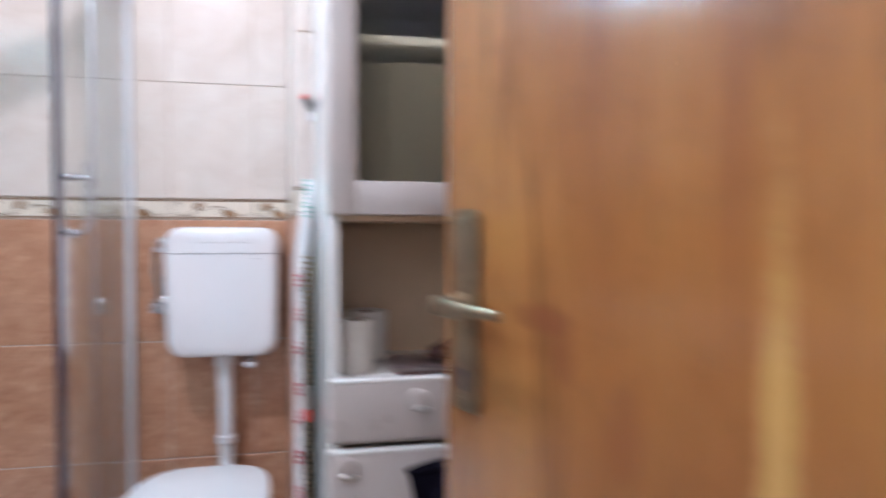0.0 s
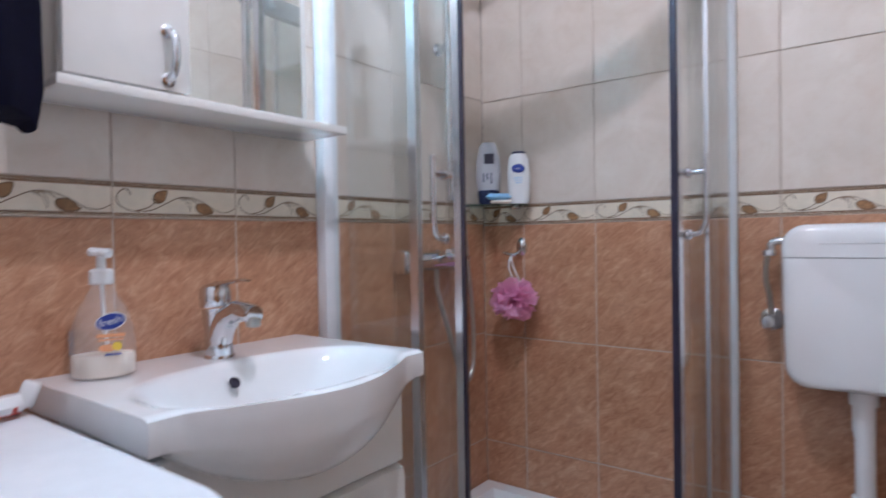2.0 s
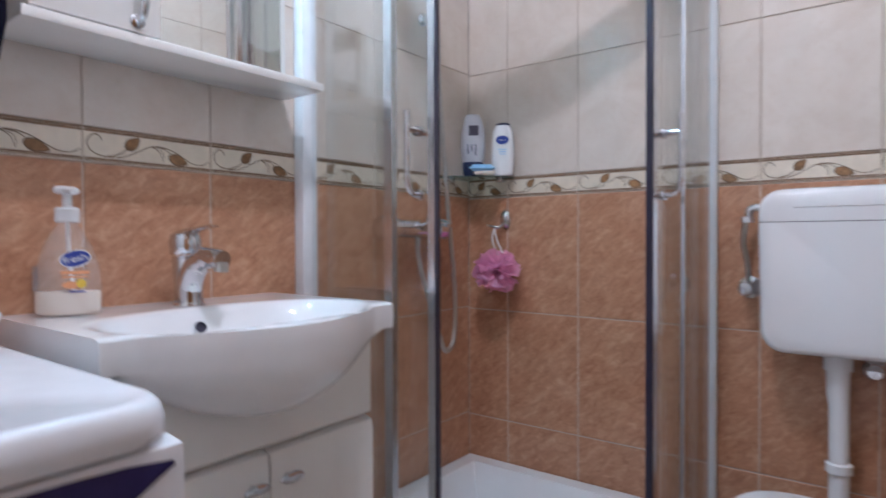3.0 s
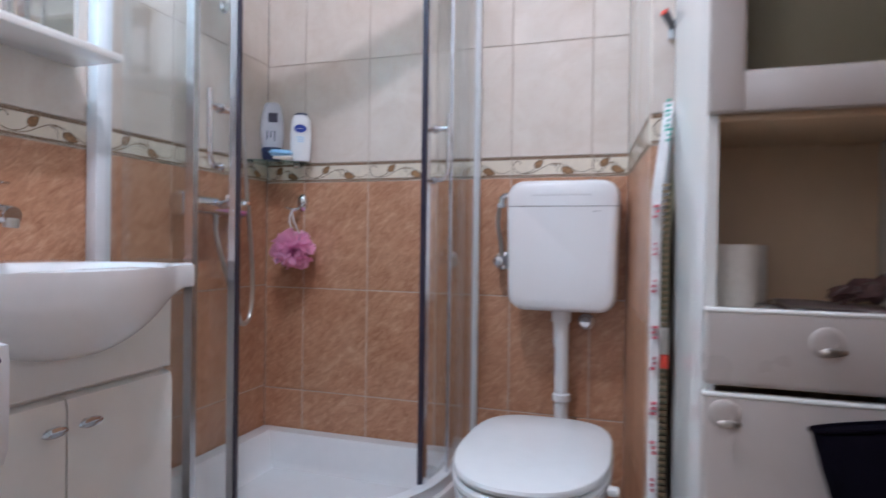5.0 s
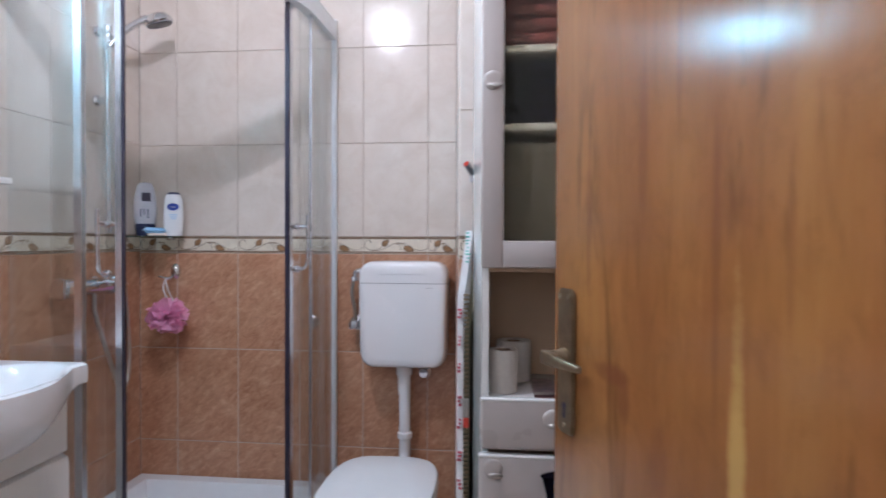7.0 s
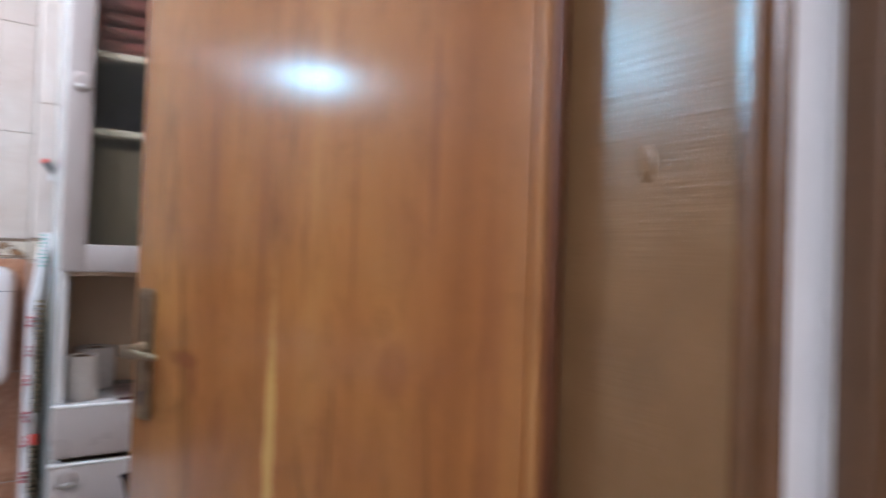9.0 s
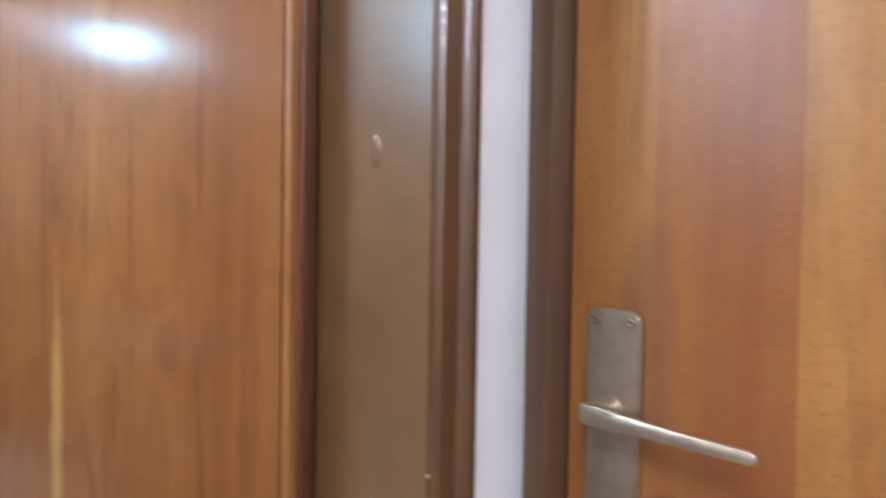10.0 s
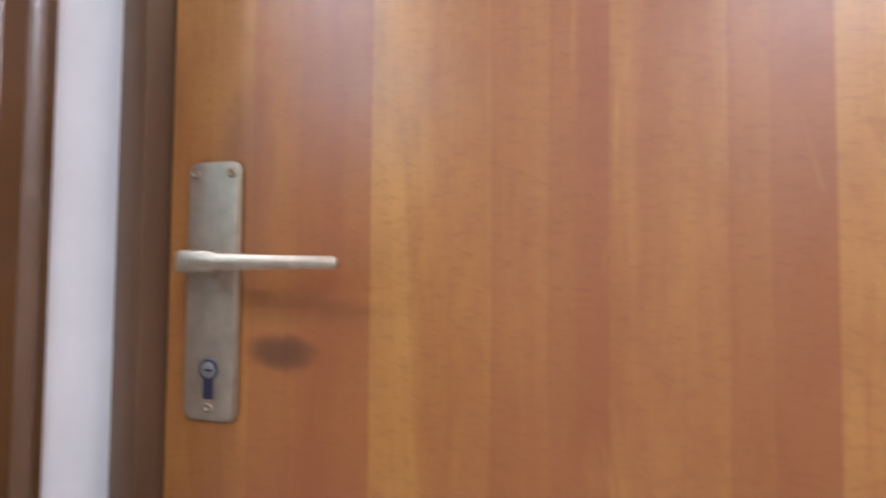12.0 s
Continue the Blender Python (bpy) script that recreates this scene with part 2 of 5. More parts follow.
net_glow(PINK, (1.0, 0.58, 0.80), 0.5)
RED_BROWN = (0.17, 0.050, 0.020)
# second and third marks: red-brown patches by the lever's tip
HONEY = wood("honey_veneer", (0.34, 0.150, 0.041), (0.26, 0.098, 0.027), (0.165, 0.053, 0.017), 0.22, (5, 5, 0.5), flames=0.85, across=(-0.407, 0.914),
             marks=((0.387, 0.85, 0.014, 0.34, (0.46, 0.27, 0.085), 0.8), (0.590, 1.010, 0.045, 0.018, RED_BROWN, 0.75), (0.565, 0.985, 0.016, 0.040, RED_BROWN, 0.6),
                    (0.18, 1.045, 0.030, 0.045, RED_BROWN, 0.4), (0.06, 1.03, 0.016, 0.25, RED_BROWN, 0.35), (0.134, 1.30, 0.007, 0.16, RED_BROWN, 0.6),
                    (0.248, 1.21, 0.006, 0.14, RED_BROWN, 0.45), (0.530, 1.30, 0.010, 0.13, RED_BROWN, 0.5), (0.47, 1.38, 0.006, 0.10, RED_BROWN, 0.5), (0.33, 1.18, 0.006, 0.10, RED_BROWN, 0.35), (0.415, 1.16, 0.007, 0.20, RED_BROWN, 0.55), (0.50, 0.93, 0.020, 0.05, RED_BROWN, 0.45), (0.29, 0.86, 0.009, 0.15, RED_BROWN, 0.4), (0.645, 1.20, 0.008, 0.14, RED_BROWN, 0.4)))
LEAVES = ((0.0, 0.6), (0.08, 0.1), (0.15, 0.65), (0.22, 0.0), (0.296, 0.75), (0.334, 0.55), (0.363, 0.1), (0.444, 0.7), (0.487, 0.5), (0.532, 0.0), (0.636, 0.66), (0.706, 0.5), (0.752, 0.15))
# the last mark is a small dark patch below the lever
REDWOOD = wood("red_veneer", (0.44, 0.218, 0.055), (0.36, 0.155, 0.038), (0.235, 0.070, 0.023), 0.38, (14, 14, 0.9), LEAVES, 0.45, 0.3,
               marks=((0.70, 0.74, 0.16, 0.16, (0.25, 0.075, 0.032), 0.55), (0.50, 0.70, 0.10, 0.15, (0.25, 0.075, 0.032), 0.4), (0.755, 1.10, 0.035, 0.12, (0.16, 0.06, 0.035), 0.5), (0.715, 0.945, 0.042, 0.020, (0.075, 0.028, 0.014), 0.85)))
PALEWOOD = wood("pale_edge", (0.40, 0.20, 0.065), (0.33, 0.14, 0.045), (0.20, 0.07, 0.022), 0.3)
REBATE = wood("dark_edge", (0.20, 0.075, 0.028), (0.15, 0.05, 0.02), (0.08, 0.025, 0.012), 0.35)
CHIP = plain("chipped_paint", (0.36, 0.26, 0.18), 0.6, mottle=0.2, scale=90)
TAUPE = brushed_paint("taupe_gloss", (0.168, 0.088, 0.037), 0.27)
DARKWOOD = brushed_paint("dark_brown_gloss", (0.105, 0.046, 0.017), 0.2)
MIDBROWN = brushed_paint("mid_brown_gloss", (0.105, 0.054, 0.027), 0.35)
GLASS = glass("clear_glass")
FROST = frosted()
MIRROR = plain("mirror", (0.86, 0.88, 0.87), 0.0, 1.0, mottle=0.0, dent=0.0)
SHELFGLASS = glass("green_glass", (0.75, 0.9, 0.88))
LIT = glow("lit_dome", (0.95, 0.95, 1.0), 9.0)
LITCOOL = glow("lit_tube", (0.31, 0.70, 1.0), 225.0)
PRINT_RED = plain("red_cotton_print", (0.62, 0.13, 0.17), 0.85, mottle=0.25, scale=120)
RED = plain("red_plastic", (0.60, 0.05, 0.03), 0.4)
BLUE = plain("blue_print", (0.02, 0.05, 0.30), 0.3)
NAVYCAP = plain("navy_cap", (0.012, 0.022, 0.07), 0.3)
SKYBLUE = plain("pale_blue_plastic", (0.28, 0.55, 0.80), 0.35)
ORANGE = plain("orange_print", (0.80, 0.36, 0.18), 0.4)
YELLOW = plain("yellow_print", (0.85, 0.60, 0.08), 0.4)
GREEN = plain("green_print", (0.05, 0.45, 0.36), 0.6)
PAPER = plain("white_paper", (0.70, 0.645, 0.58), 0.85, mottle=0.08, scale=90, dent=0.3)
CLOTH = plain("white_cotton", (0.78, 0.77, 0.77), 0.9, mottle=0.08, scale=90, dent=0.4)
MESH = plain("mesh_metal", (0.16, 0.15, 0.09), 0.5, 0.3, mottle=0.3, scale=200)
PACKET = plain("dark_packet", (0.13, 0.065, 0.06), 0.4, mottle=0.6, scale=40)
OLIVE = plain("olive_cloth", (0.15, 0.128, 0.100), 0.9, mottle=0.12, scale=60, dent=0.4)
MAROON = plain("maroon_print", (0.20, 0.05, 0.05), 0.45, mottle=0.5, scale=40)
MAGAZINE = plain("printed_page", (0.52, 0.38, 0.38), 0.35, mottle=0.75, scale=22)
SOAPPLASTIC = plain("soap_bottle_plastic", (0.82, 0.80, 0.77), 0.15, mottle=0.05, dent=0.0)
SOAPPLASTIC.node_tree.nodes["Principled BSDF"].inputs["Alpha"].default_value = 0.16
GELPLASTIC = plain("cloudy_gel_plastic", (0.66, 0.67, 0.72), 0.15, mottle=0.1, dent=0.0)
GELPLASTIC.node_tree.nodes["Principled BSDF"].inputs["Alpha"].default_value = 0.66
SOAP = plain("soap", (0.86, 0.77, 0.68), 0.3)
GREY = plain("grey_plastic", (0.20, 0.20, 0.22), 0.4)

# ---- building helpers ----
def mesh_ob(name, bm, material, smooth=False):
    me = bpy.data.meshes.new(name)
    bmesh.ops.recalc_face_normals(bm, faces=bm.faces)
    bm.to_mesh(me)
    bm.free()
    me.materials.append(material)
    if smooth:
        me.shade_smooth()
        me.set_sharp_from_angle(angle=radians(40))
    return new(name, me)


def part(name, bm, material, parent, label="", smooth=True):
    ob = mesh_ob(name, bm, material, smooth)
    ob.parent = parent
    ob.matrix_parent_inverse = parent.matrix_basis.inverted()
    return tagged(ob, label)


def thing(name, label, category, place=(0, 0, 0), group="", kind=""):
    ob = new(name)
    ob.location = place
    ob.empty_display_size = 0.05
    return tagged(ob, label, category, group, kind)


def box(x0, x1, y0, y1, z0, z1, bev=0.0, seg=2):
    bm = bmesh.new()
    bmesh.ops.create_cube(bm, size=1, matrix=Matrix.Translation(((x0 + x1) / 2, (y0 + y1) / 2, (z0 + z1) / 2)) @ Matrix.Diagonal((x1 - x0, y1 - y0, z1 - z0, 1)))
    if bev:
        bmesh.ops.bevel(bm, geom=bm.edges[:], offset=bev, segments=seg, affect="EDGES", profile=0.5)
    return bm


def joined(*parts):
    """One bmesh out of several."""
    out = bmesh.new()
    for p in parts:
        me = bpy.data.meshes.new("tmp")
        p.to_mesh(me)
        p.free()
        out.from_mesh(me)
        bpy.data.meshes.remove(me)
    return out


def moved(bm, m):
    bmesh.ops.transform(bm, matrix=m, verts=bm.verts)
    return bm


def loft(rings, closed=True, cap=True):
    """Skin over rings of equally many points."""
    bm = bmesh.new()
    vs = [[bm.verts.new(p) for p in r] for r in rings]
    n = len(rings[0])
    for a, b in zip(vs, vs[1:]):
        for i in range(n if closed else n - 1):
            j = (i + 1) % n
            bm.faces.new((a[i], a[j], b[j], b[i]))
    if cap:
        bm.faces.new(vs[0][::-1])
        bm.faces.new(vs[-1])
    return bm


def tube(points, radius, seg=10, flat=1.0):
    """A round bar along points. radius: one number, or one for each point."""
    pts = [Vector(p) for p in points]
    rad = radius if isinstance(radius, (list, tuple)) else [radius] * len(pts)
    rings, up = [], None
    for i, p in enumerate(pts):
        d = (pts[min(i + 1, len(pts) - 1)] - pts[max(i - 1, 0)]).normalized()
        if up is None:
            up = d.orthogonal().normalized()
        up = (up - d * up.dot(d)).normalized()
        side = d.cross(up)
        rings.append([p + rad[i] * (math.cos(2 * math.pi * k / seg) * up + flat * math.sin(2 * math.pi * k / seg) * side) for k in range(seg)])
    return loft(rings)


def smooth_line(points, steps=6):
    """A Catmull-Rom line through points."""
    p = [Vector(q) for q in points]
    p = [2 * p[0] - p[1], *p, 2 * p[-1] - p[-2]]
    out = []
    for a, b, c, d in zip(p, p[1:], p[2:], p[3:]):
        for k in range(steps):
            t = k / steps
            out.append(0.5 * (2 * b + (c - a) * t + (2 * a - 5 * b + 4 * c - d) * t * t + (3 * b - a - 3 * c + d) * t ** 3))
    return out + [p[-2]]


def lathe(profile, seg=24, m=None):
    """Turned body from (radius, height) pairs, about z."""
    bm = loft([[(r * math.cos(2 * math.pi * k / seg), r * math.sin(2 * math.pi * k / seg), h) for k in range(seg)] for r, h in profile])
    return moved(bm, m) if m else bm


def prism(outline, z0, z1, bev=0.0, seg=2):
    bm = bmesh.new()
    f = bm.faces.new([bm.verts.new((x, y, z0)) for x, y in outline])
    top = bmesh.ops.extrude_face_region(bm, geom=[f])
    bmesh.ops.translate(bm, vec=(0, 0, z1 - z0), verts=[v for v in top["geom"] if isinstance(v, bmesh.types.BMVert)])
    if bev:
        rim = [e for e in bm.edges if abs(e.verts[0].co.z - e.verts[1].co.z) < 1e-6]
        bmesh.ops.bevel(bm, geom=rim, offset=bev, segments=seg, affect="EDGES")
    return bm


def rounded_rect(w, h, r, n=6):
    out = []
    for cx, cy, a in ((w / 2 - r, h / 2 - r, 0), (-w / 2 + r, h / 2 - r, 90), (-w / 2 + r, -h / 2 + r, 180), (w / 2 - r, -h / 2 + r, 270)):
        out += [(cx + r * math.cos(radians(a + 90 * k / n)), cy + r * math.sin(radians(a + 90 * k / n))) for k in range(n + 1)]
    return out


def superellipse(cx, cy, a, b, e, n=40):
    out = []
    for k in range(n):
        t = 2 * math.pi * k / n
        c, s = math.cos(t), math.sin(t)
        out.append((cx + a * math.copysign(abs(c) ** (2 / e), c), cy + b * math.copysign(abs(s) ** (2 / e), s)))
    return out


def turn(x, y, z, way):
    """A frame at a place whose local z points along way."""
    return Matrix.Translation((x, y, z)) @ Vector(way).to_track_quat("Z", "Y").to_matrix().to_4x4()


# ---- the shell ----
BACK, LEFT, RIGHT, FRONT_IN, FRONT_OUT = 2.041, -1.2, 0.778, 0.112, -0.076
SHAFT = 1.504
BORDER_LOW, BORDER_TOP = 1.127, 1.191
HALL_END, HALL_LEFT = -1.7, -1.2
JAMB_R, JAMB_L, HEAD = 0.645, -0.11, 2.06

tagged(mesh_ob("floor", box(LEFT - 0.1, RIGHT + 0.1, HALL_END - 0.1, BACK + 0.1, -0.1, 0), FLOOR), "unseen floor tiles of bathroom and hall, lightened for bounce", "floor", kind="structure")
tagged(mesh_ob("ceiling", box(LEFT - 0.1, RIGHT + 0.1, HALL_END - 0.1, BACK + 0.1, CEIL, CEIL + 0.1), PLASTER), "plain white plastered ceiling", "ceiling", kind="structure")
tagged(mesh_ob("wall_hall_end", box(HALL_LEFT, RIGHT, HALL_END - 0.1, HALL_END, 0, CEIL), PLASTER), "plain white plastered hall wall", "wall", kind="structure")
tagged(mesh_ob("wall_hall_side", box(HALL_LEFT - 0.1, HALL_LEFT, HALL_END, FRONT_OUT, 0, CEIL), PLASTER), "plain white plastered hall wall", "wall", kind="structure")

wall_front = tagged(mesh_ob("wall_front", joined(
    box(LEFT, JAMB_L - 0.02, FRONT_OUT, FRONT_IN, 0, CEIL),
    box(JAMB_L - 0.02, JAMB_R + 0.02, FRONT_OUT, FRONT_IN, HEAD + 0.02, CEIL),
    box(JAMB_R + 0.02, RIGHT, FRONT_OUT, FRONT_IN, 0, CEIL)), PLASTER), "white plastered wall with the bathroom doorway", "wall", kind="structure")
D2_L, D2_R = -0.126, -0.967
wall_hall = tagged(mesh_ob("wall_hall", joined(
    box(RIGHT, RIGHT + 0.12, D2_L + 0.02, FRONT_IN, 0, CEIL),
    box(RIGHT, RIGHT + 0.12, HALL_END, D2_R - 0.02, 0, CEIL),
    box(RIGHT, RIGHT + 0.12, D2_R - 0.02, D2_L + 0.02, HEAD, CEIL)), PLASTER), "white plastered hall wall around a closed wooden door", "wall", kind="structure")

# ---- the tiled walls ----
TILE_CACHE = {}


def tile_mesh(w, h, material, name):
    key = (round(w, 4), round(h, 4), material.name)
    if key not in TILE_CACHE:
        bm = box(-w / 2, w / 2, -0.001, 0.0045, -h / 2, h / 2)
        rim = [e for e in bm.edges if all(v.co.y < 0 for v in e.verts)]
        bmesh.ops.bevel(bm, geom=rim, offset=0.0014, segments=1, affect="EDGES")
        me = bpy.data.meshes.new(name)
        bm.to_mesh(me)
        bm.free()
        me.materials.append(material)
        TILE_CACHE[key] = me
    return TILE_CACHE[key]


def vine_mesh(w, h):
    """The painted scroll of one border tile as thin raised ribbons."""
    def ribbon(pts, r0, r1):
        line = smooth_line([(x * w, 0, z * h) for x, z in pts], 5)
        n = len(line)
        bm = bmesh.new()
        rows = []
        for i, p in enumerate(line):
            d = (line[min(i + 1, n - 1)] - line[max(i - 1, 0)]).normalized()
            s = Vector((-d.z, 0, d.x)) * (r0 + (r1 - r0) * i / (n - 1))
            rows.append((bm.verts.new(p + s + Vector((0, -0.0019, 0))), bm.verts.new(p - s + Vector((0, -0.0019, 0)))))
        for a, b in zip(rows, rows[1:]):
            bm.faces.new((a[0], b[0], b[1], a[1]))
        return bm
    return joined(
        ribbon([(-0.375, 0.16), (-0.395, 0.28), (-0.43, 0.32), (-0.47, 0.17), (-0.475, -0.02), (-0.435, -0.22), (-0.34, -0.32), (-0.22, -0.27), (-0.10, -0.04), (0.0, 0.14), (0.10, 0.15), (0.21, 0.0), (0.33, -0.26), (0.42, -0.28), (0.49, -0.15)], 0.0011, 0.0008),
        ribbon([(-0.34, -0.31), (-0.25, -0.20), (-0.19, -0.02)], 0.0012, 0.0008),
        ribbon([(0.0, 0.13), (0.05, 0.02), (0.075, -0.12), (0.085, -0.31)], 0.0008, 0.0004),
        ribbon([(0.0, 0.13), (0.065, 0.06), (0.095, -0.10), (0.085, -0.31)], 0.0006, 0.0004),
        ribbon([(0.03, 0.145), (0.10, 0.10), (0.15, -0.03)], 0.0010, 0.0007))


def bud_mesh(w, h, shrink=1.0, lift=0.0022):
    """Two pointed leaves of the scroll; the shrunken pair is the paler fill inside the dark rim."""
    def bud(cx, cz, a, b, lean):
        bm = bmesh.new()
        n = 18
        vs = []
        c, s = math.cos(lean), math.sin(lean)
        for k in range(n):
            t = 2 * math.pi * k / n
            x = a * shrink * math.cos(t) * (1.0 + 0.22 * max(0, math.cos(t)) ** 3)
            z = b * shrink * math.sin(t) * (1.0 - 0.30 * max(0, math.cos(t))) + (0.10 * b if abs(t - math.pi) < 0.2 else 0)
            vs.append(bm.verts.new((cx * w + x * c - z * s, -lift, cz * h + x * s + z * c)))
        bm.faces.new(vs)
        return bm
    return joined(bud(-0.155, 0.14, 0.0155, 0.0115, 0.75), bud(0.205, -0.20, 0.0190, 0.0115, -0.28))


VINES = {}


def tiled_wall(name, label, origin, way, length, joints, depth=0.1, lift=0.0):
    """A wall slab whose face starts at origin and runs along way (unit, in plan), with its tiles as parts.
    joints: places along the wall where the upright joints lie."""
    ux, uy = way
    m = Matrix(((ux, -uy, 0, origin[0]), (uy, ux, 0, origin[1]), (0, 0, 1, 0), (0, 0, 0, 1)))
    wall = tagged(mesh_ob(name, box(0, length, 0.0008, depth, 0, BORDER_LOW), GROUT_L), label, "wall", kind="structure")
    wall.matrix_basis = m
    upper = mesh_ob("upper_wall", box(0, length, 0.0015, depth, BORDER_LOW, CEIL), GROUT_U)
    upper.parent = wall
    cols = [0.0, *[j for j in joints if 0.015 < j < length - 0.015], length]
    rows = [(0.0, 0.037, BROWN), (0.037, 0.397, BROWN), (0.397, 0.757, BROWN), (0.757, BORDER_LOW, BROWN), (BORDER_LOW, BORDER_TOP, BORDER),
            (BORDER_TOP, 1.541, CREAM), (1.541, 1.899, CREAM), (1.899, 2.257, CREAM), (2.257, CEIL, CREAM)]
    rows = [(max(0.0, lo + lift * (lo > 0)), hi + lift * (hi < CEIL), mat) for lo, hi, mat in rows]
    rng = random.Random(name)
    for a, b in zip(cols, cols[1:]):
        for lo, hi, mat in rows:
            g = 0.0036 if mat is BROWN else 0.0023
            w, h = b - a - g, hi - lo - g
            edge = mat is BORDER
            ob = new("border_tile" if edge else "tile", tile_mesh(w, h, mat, "tile"))
            ob.parent = wall
            ob.matrix_basis = pose((a + b) / 2, 0, (lo + hi) / 2, rng.uniform(-0.12, 0.12), 0, rng.uniform(-0.15, 0.15))
            if edge:
                strip = new("painted_line", line_mesh(w, h))
                strip.parent = ob
                if w > 0.09:
                    key = round(w, 3)
                    if key not in VINES:
                        v, d, f = bpy.data.meshes.new("vine"), bpy.data.meshes.new("bud"), bpy.data.meshes.new("bud_fill")
                        for me, bm, mt in ((v, vine_mesh(w, h), VINE), (d, bud_mesh(w, h), VINE), (f, bud_mesh(w, h, 0.82, 0.0025), BUD)):
                            bm.to_mesh(me)
                            bm.free()
                            me.materials.append(mt)
                        VINES[key] = (v, d, f)
                    for nm, me in zip(("vine", "bud", "bud_fill"), VINES[key]):
                        o = new(nm, me)
                        o.parent = ob
    return wall


LINES = {}


def line_mesh(w, h):
    key = round(w, 4)
    if key not in LINES:
        me = bpy.data.meshes.new("painted_line")
        bm = joined(*[box(-w / 2 + 0.001, w / 2 - 0.001, -0.0017, -0.0012, z - r, z + r) for z, r in ((h / 2 - 0.0012, 0.0011), (h / 2 - 0.0052, 0.0022), (-h / 2 + 0.0062, 0.0018), (-h / 2 + 0.0025, 0.0008))])
        bm.to_mesh(me)
        bm.free()
        me.materials.append(LINE)
        LINES[key] = me
    return LINES[key]


# the face of each wall looks towards its local -y
SIDE_X0, SIDE_X1 = 0.038, 0.088
side_len = math.hypot(SIDE_X1 - SIDE_X0, BACK - SHAFT)

# ---- doorway, its lining and the open leaf ----
frame_1 = thing("door_frame", "brown gloss-painted door frame of the bathroom doorway", "door frame", (JAMB_R, 0, 0), kind="structure")
SPLAY = 0.012
for x0, x1, nm in ((JAMB_R - 0.002, JAMB_R + 0.02, "lining"), (JAMB_L - 0.02, JAMB_L, "lining")):
    part(nm, loft([[(x0 + SPLAY, FRONT_OUT - 0.004, z), (x1 + SPLAY, FRONT_OUT - 0.004, z), (x1, FRONT_IN + 0.004, z), (x0 - SPLAY, FRONT_IN + 0.004, z)] for z in (0, HEAD)]), TAUPE, frame_1, "taupe gloss-painted lining board", False)
part("head_lining", box(JAMB_L - 0.02, JAMB_R + 0.02, FRONT_OUT - 0.004, FRONT_IN + 0.004, HEAD, HEAD + 0.02, 0.002), TAUPE, frame_1)


def architrave(parent, m, width, height, material):
    """Moulded trim board: local x across the wall, local -y out of it."""
    prof = [(0, 0), (0, -0.010), (0.004, -0.014), (width * 0.42, -0.014), (width * 0.48, -0.020), (width * 0.60, -0.023), (width * 0.68, -0.019), (width * 0.74, -0.012), (width - 0.004, -0.012), (width, -0.008), (width, 0)]
    bm = loft([[(x, y, z) for x, y in prof] for z in (0, height)])
    return part("architrave", moved(bm, m), material, parent, "dark brown painted moulding")


architrave(frame_1, Matrix.Translation((JAMB_R + 0.002, FRONT_OUT - 0.001, 0)), 0.054, HEAD + 0.06, DARKWOOD)
architrave(frame_1, Matrix.Translation((JAMB_L, FRONT_OUT - 0.001, 0)) @ Matrix.Diagonal((-1, 1, 1, 1)), 0.065, HEAD + 0.06, DARKWOOD)
part("head_architrave", box(JAMB_L, JAMB_R, FRONT_OUT - 0.016, FRONT_OUT - 0.001, HEAD, HEAD + 0.06, 0.003), DARKWOOD, frame_1)
bl = []
for z, w in ((1.262, 0.016), (0.905, 0.01)):
    bl.append(moved(lathe([(w, 0), (w * 0.8, 0.003), (w * 0.3, 0.004)], 14), turn(JAMB_R + 0.001, 0.006, z, (-1, 0, 0)) @ Matrix.Diagonal((0.5, 1.2, 1, 1))))
part("paint_blob", joined(*bl), TAUPE, frame_1, "thick dried paint runs")
chips = random.Random(5)
part("paint_chip", joined(*[box(JAMB_R - 0.0008, JAMB_R + 0.003, FRONT_OUT - 0.0062, FRONT_OUT - 0.0035, z, z + chips.uniform(0.002, 0.006)) for z in [0.70 + 0.030 * k + chips.uniform(0, 0.022) for k in range(9)]]), CHIP, frame_1, "bare spots where paint has chipped")
scr = []
for k in range(5):
    z = 0.97 - 0.06 * k
    scr.append(tube([(JAMB_R - 0.0002, 0.055 - 0.022 * k, z + 0.006), (JAMB_R - 0.0002, 0.0 - 0.010 * k, z - 0.004), (JAMB_R - 0.0002, -0.055, z - 0.014)], 0.0004, 4))
part("scratch", joined(*scr), MIDBROWN, frame_1, "pale scratches in the paint")

LEAF_A, LEAF_B, LEAF_T = Vector((0.590, 0.070, 0)), Vector((0.290, 0.744, 0)), 0.042
leaf_dir = (LEAF_B - LEAF_A).normalized()
LEAF_W = (LEAF_B - LEAF_A).length
door_1 = thing("door_1", "honey-coloured varnished wooden door standing open into the bathroom", "door", LEAF_A, kind="structure")
door_1.rotation_euler[2] = math.atan2(leaf_dir.y, leaf_dir.x)
bpy.context.view_layer.update()


def local_part(name, bm, material, parent, label="", smooth=True):
    """A part whose mesh is given in its parent's own frame."""
    ob = mesh_ob(name, bm, material, smooth)
    ob.parent = parent
    return tagged(ob, label)


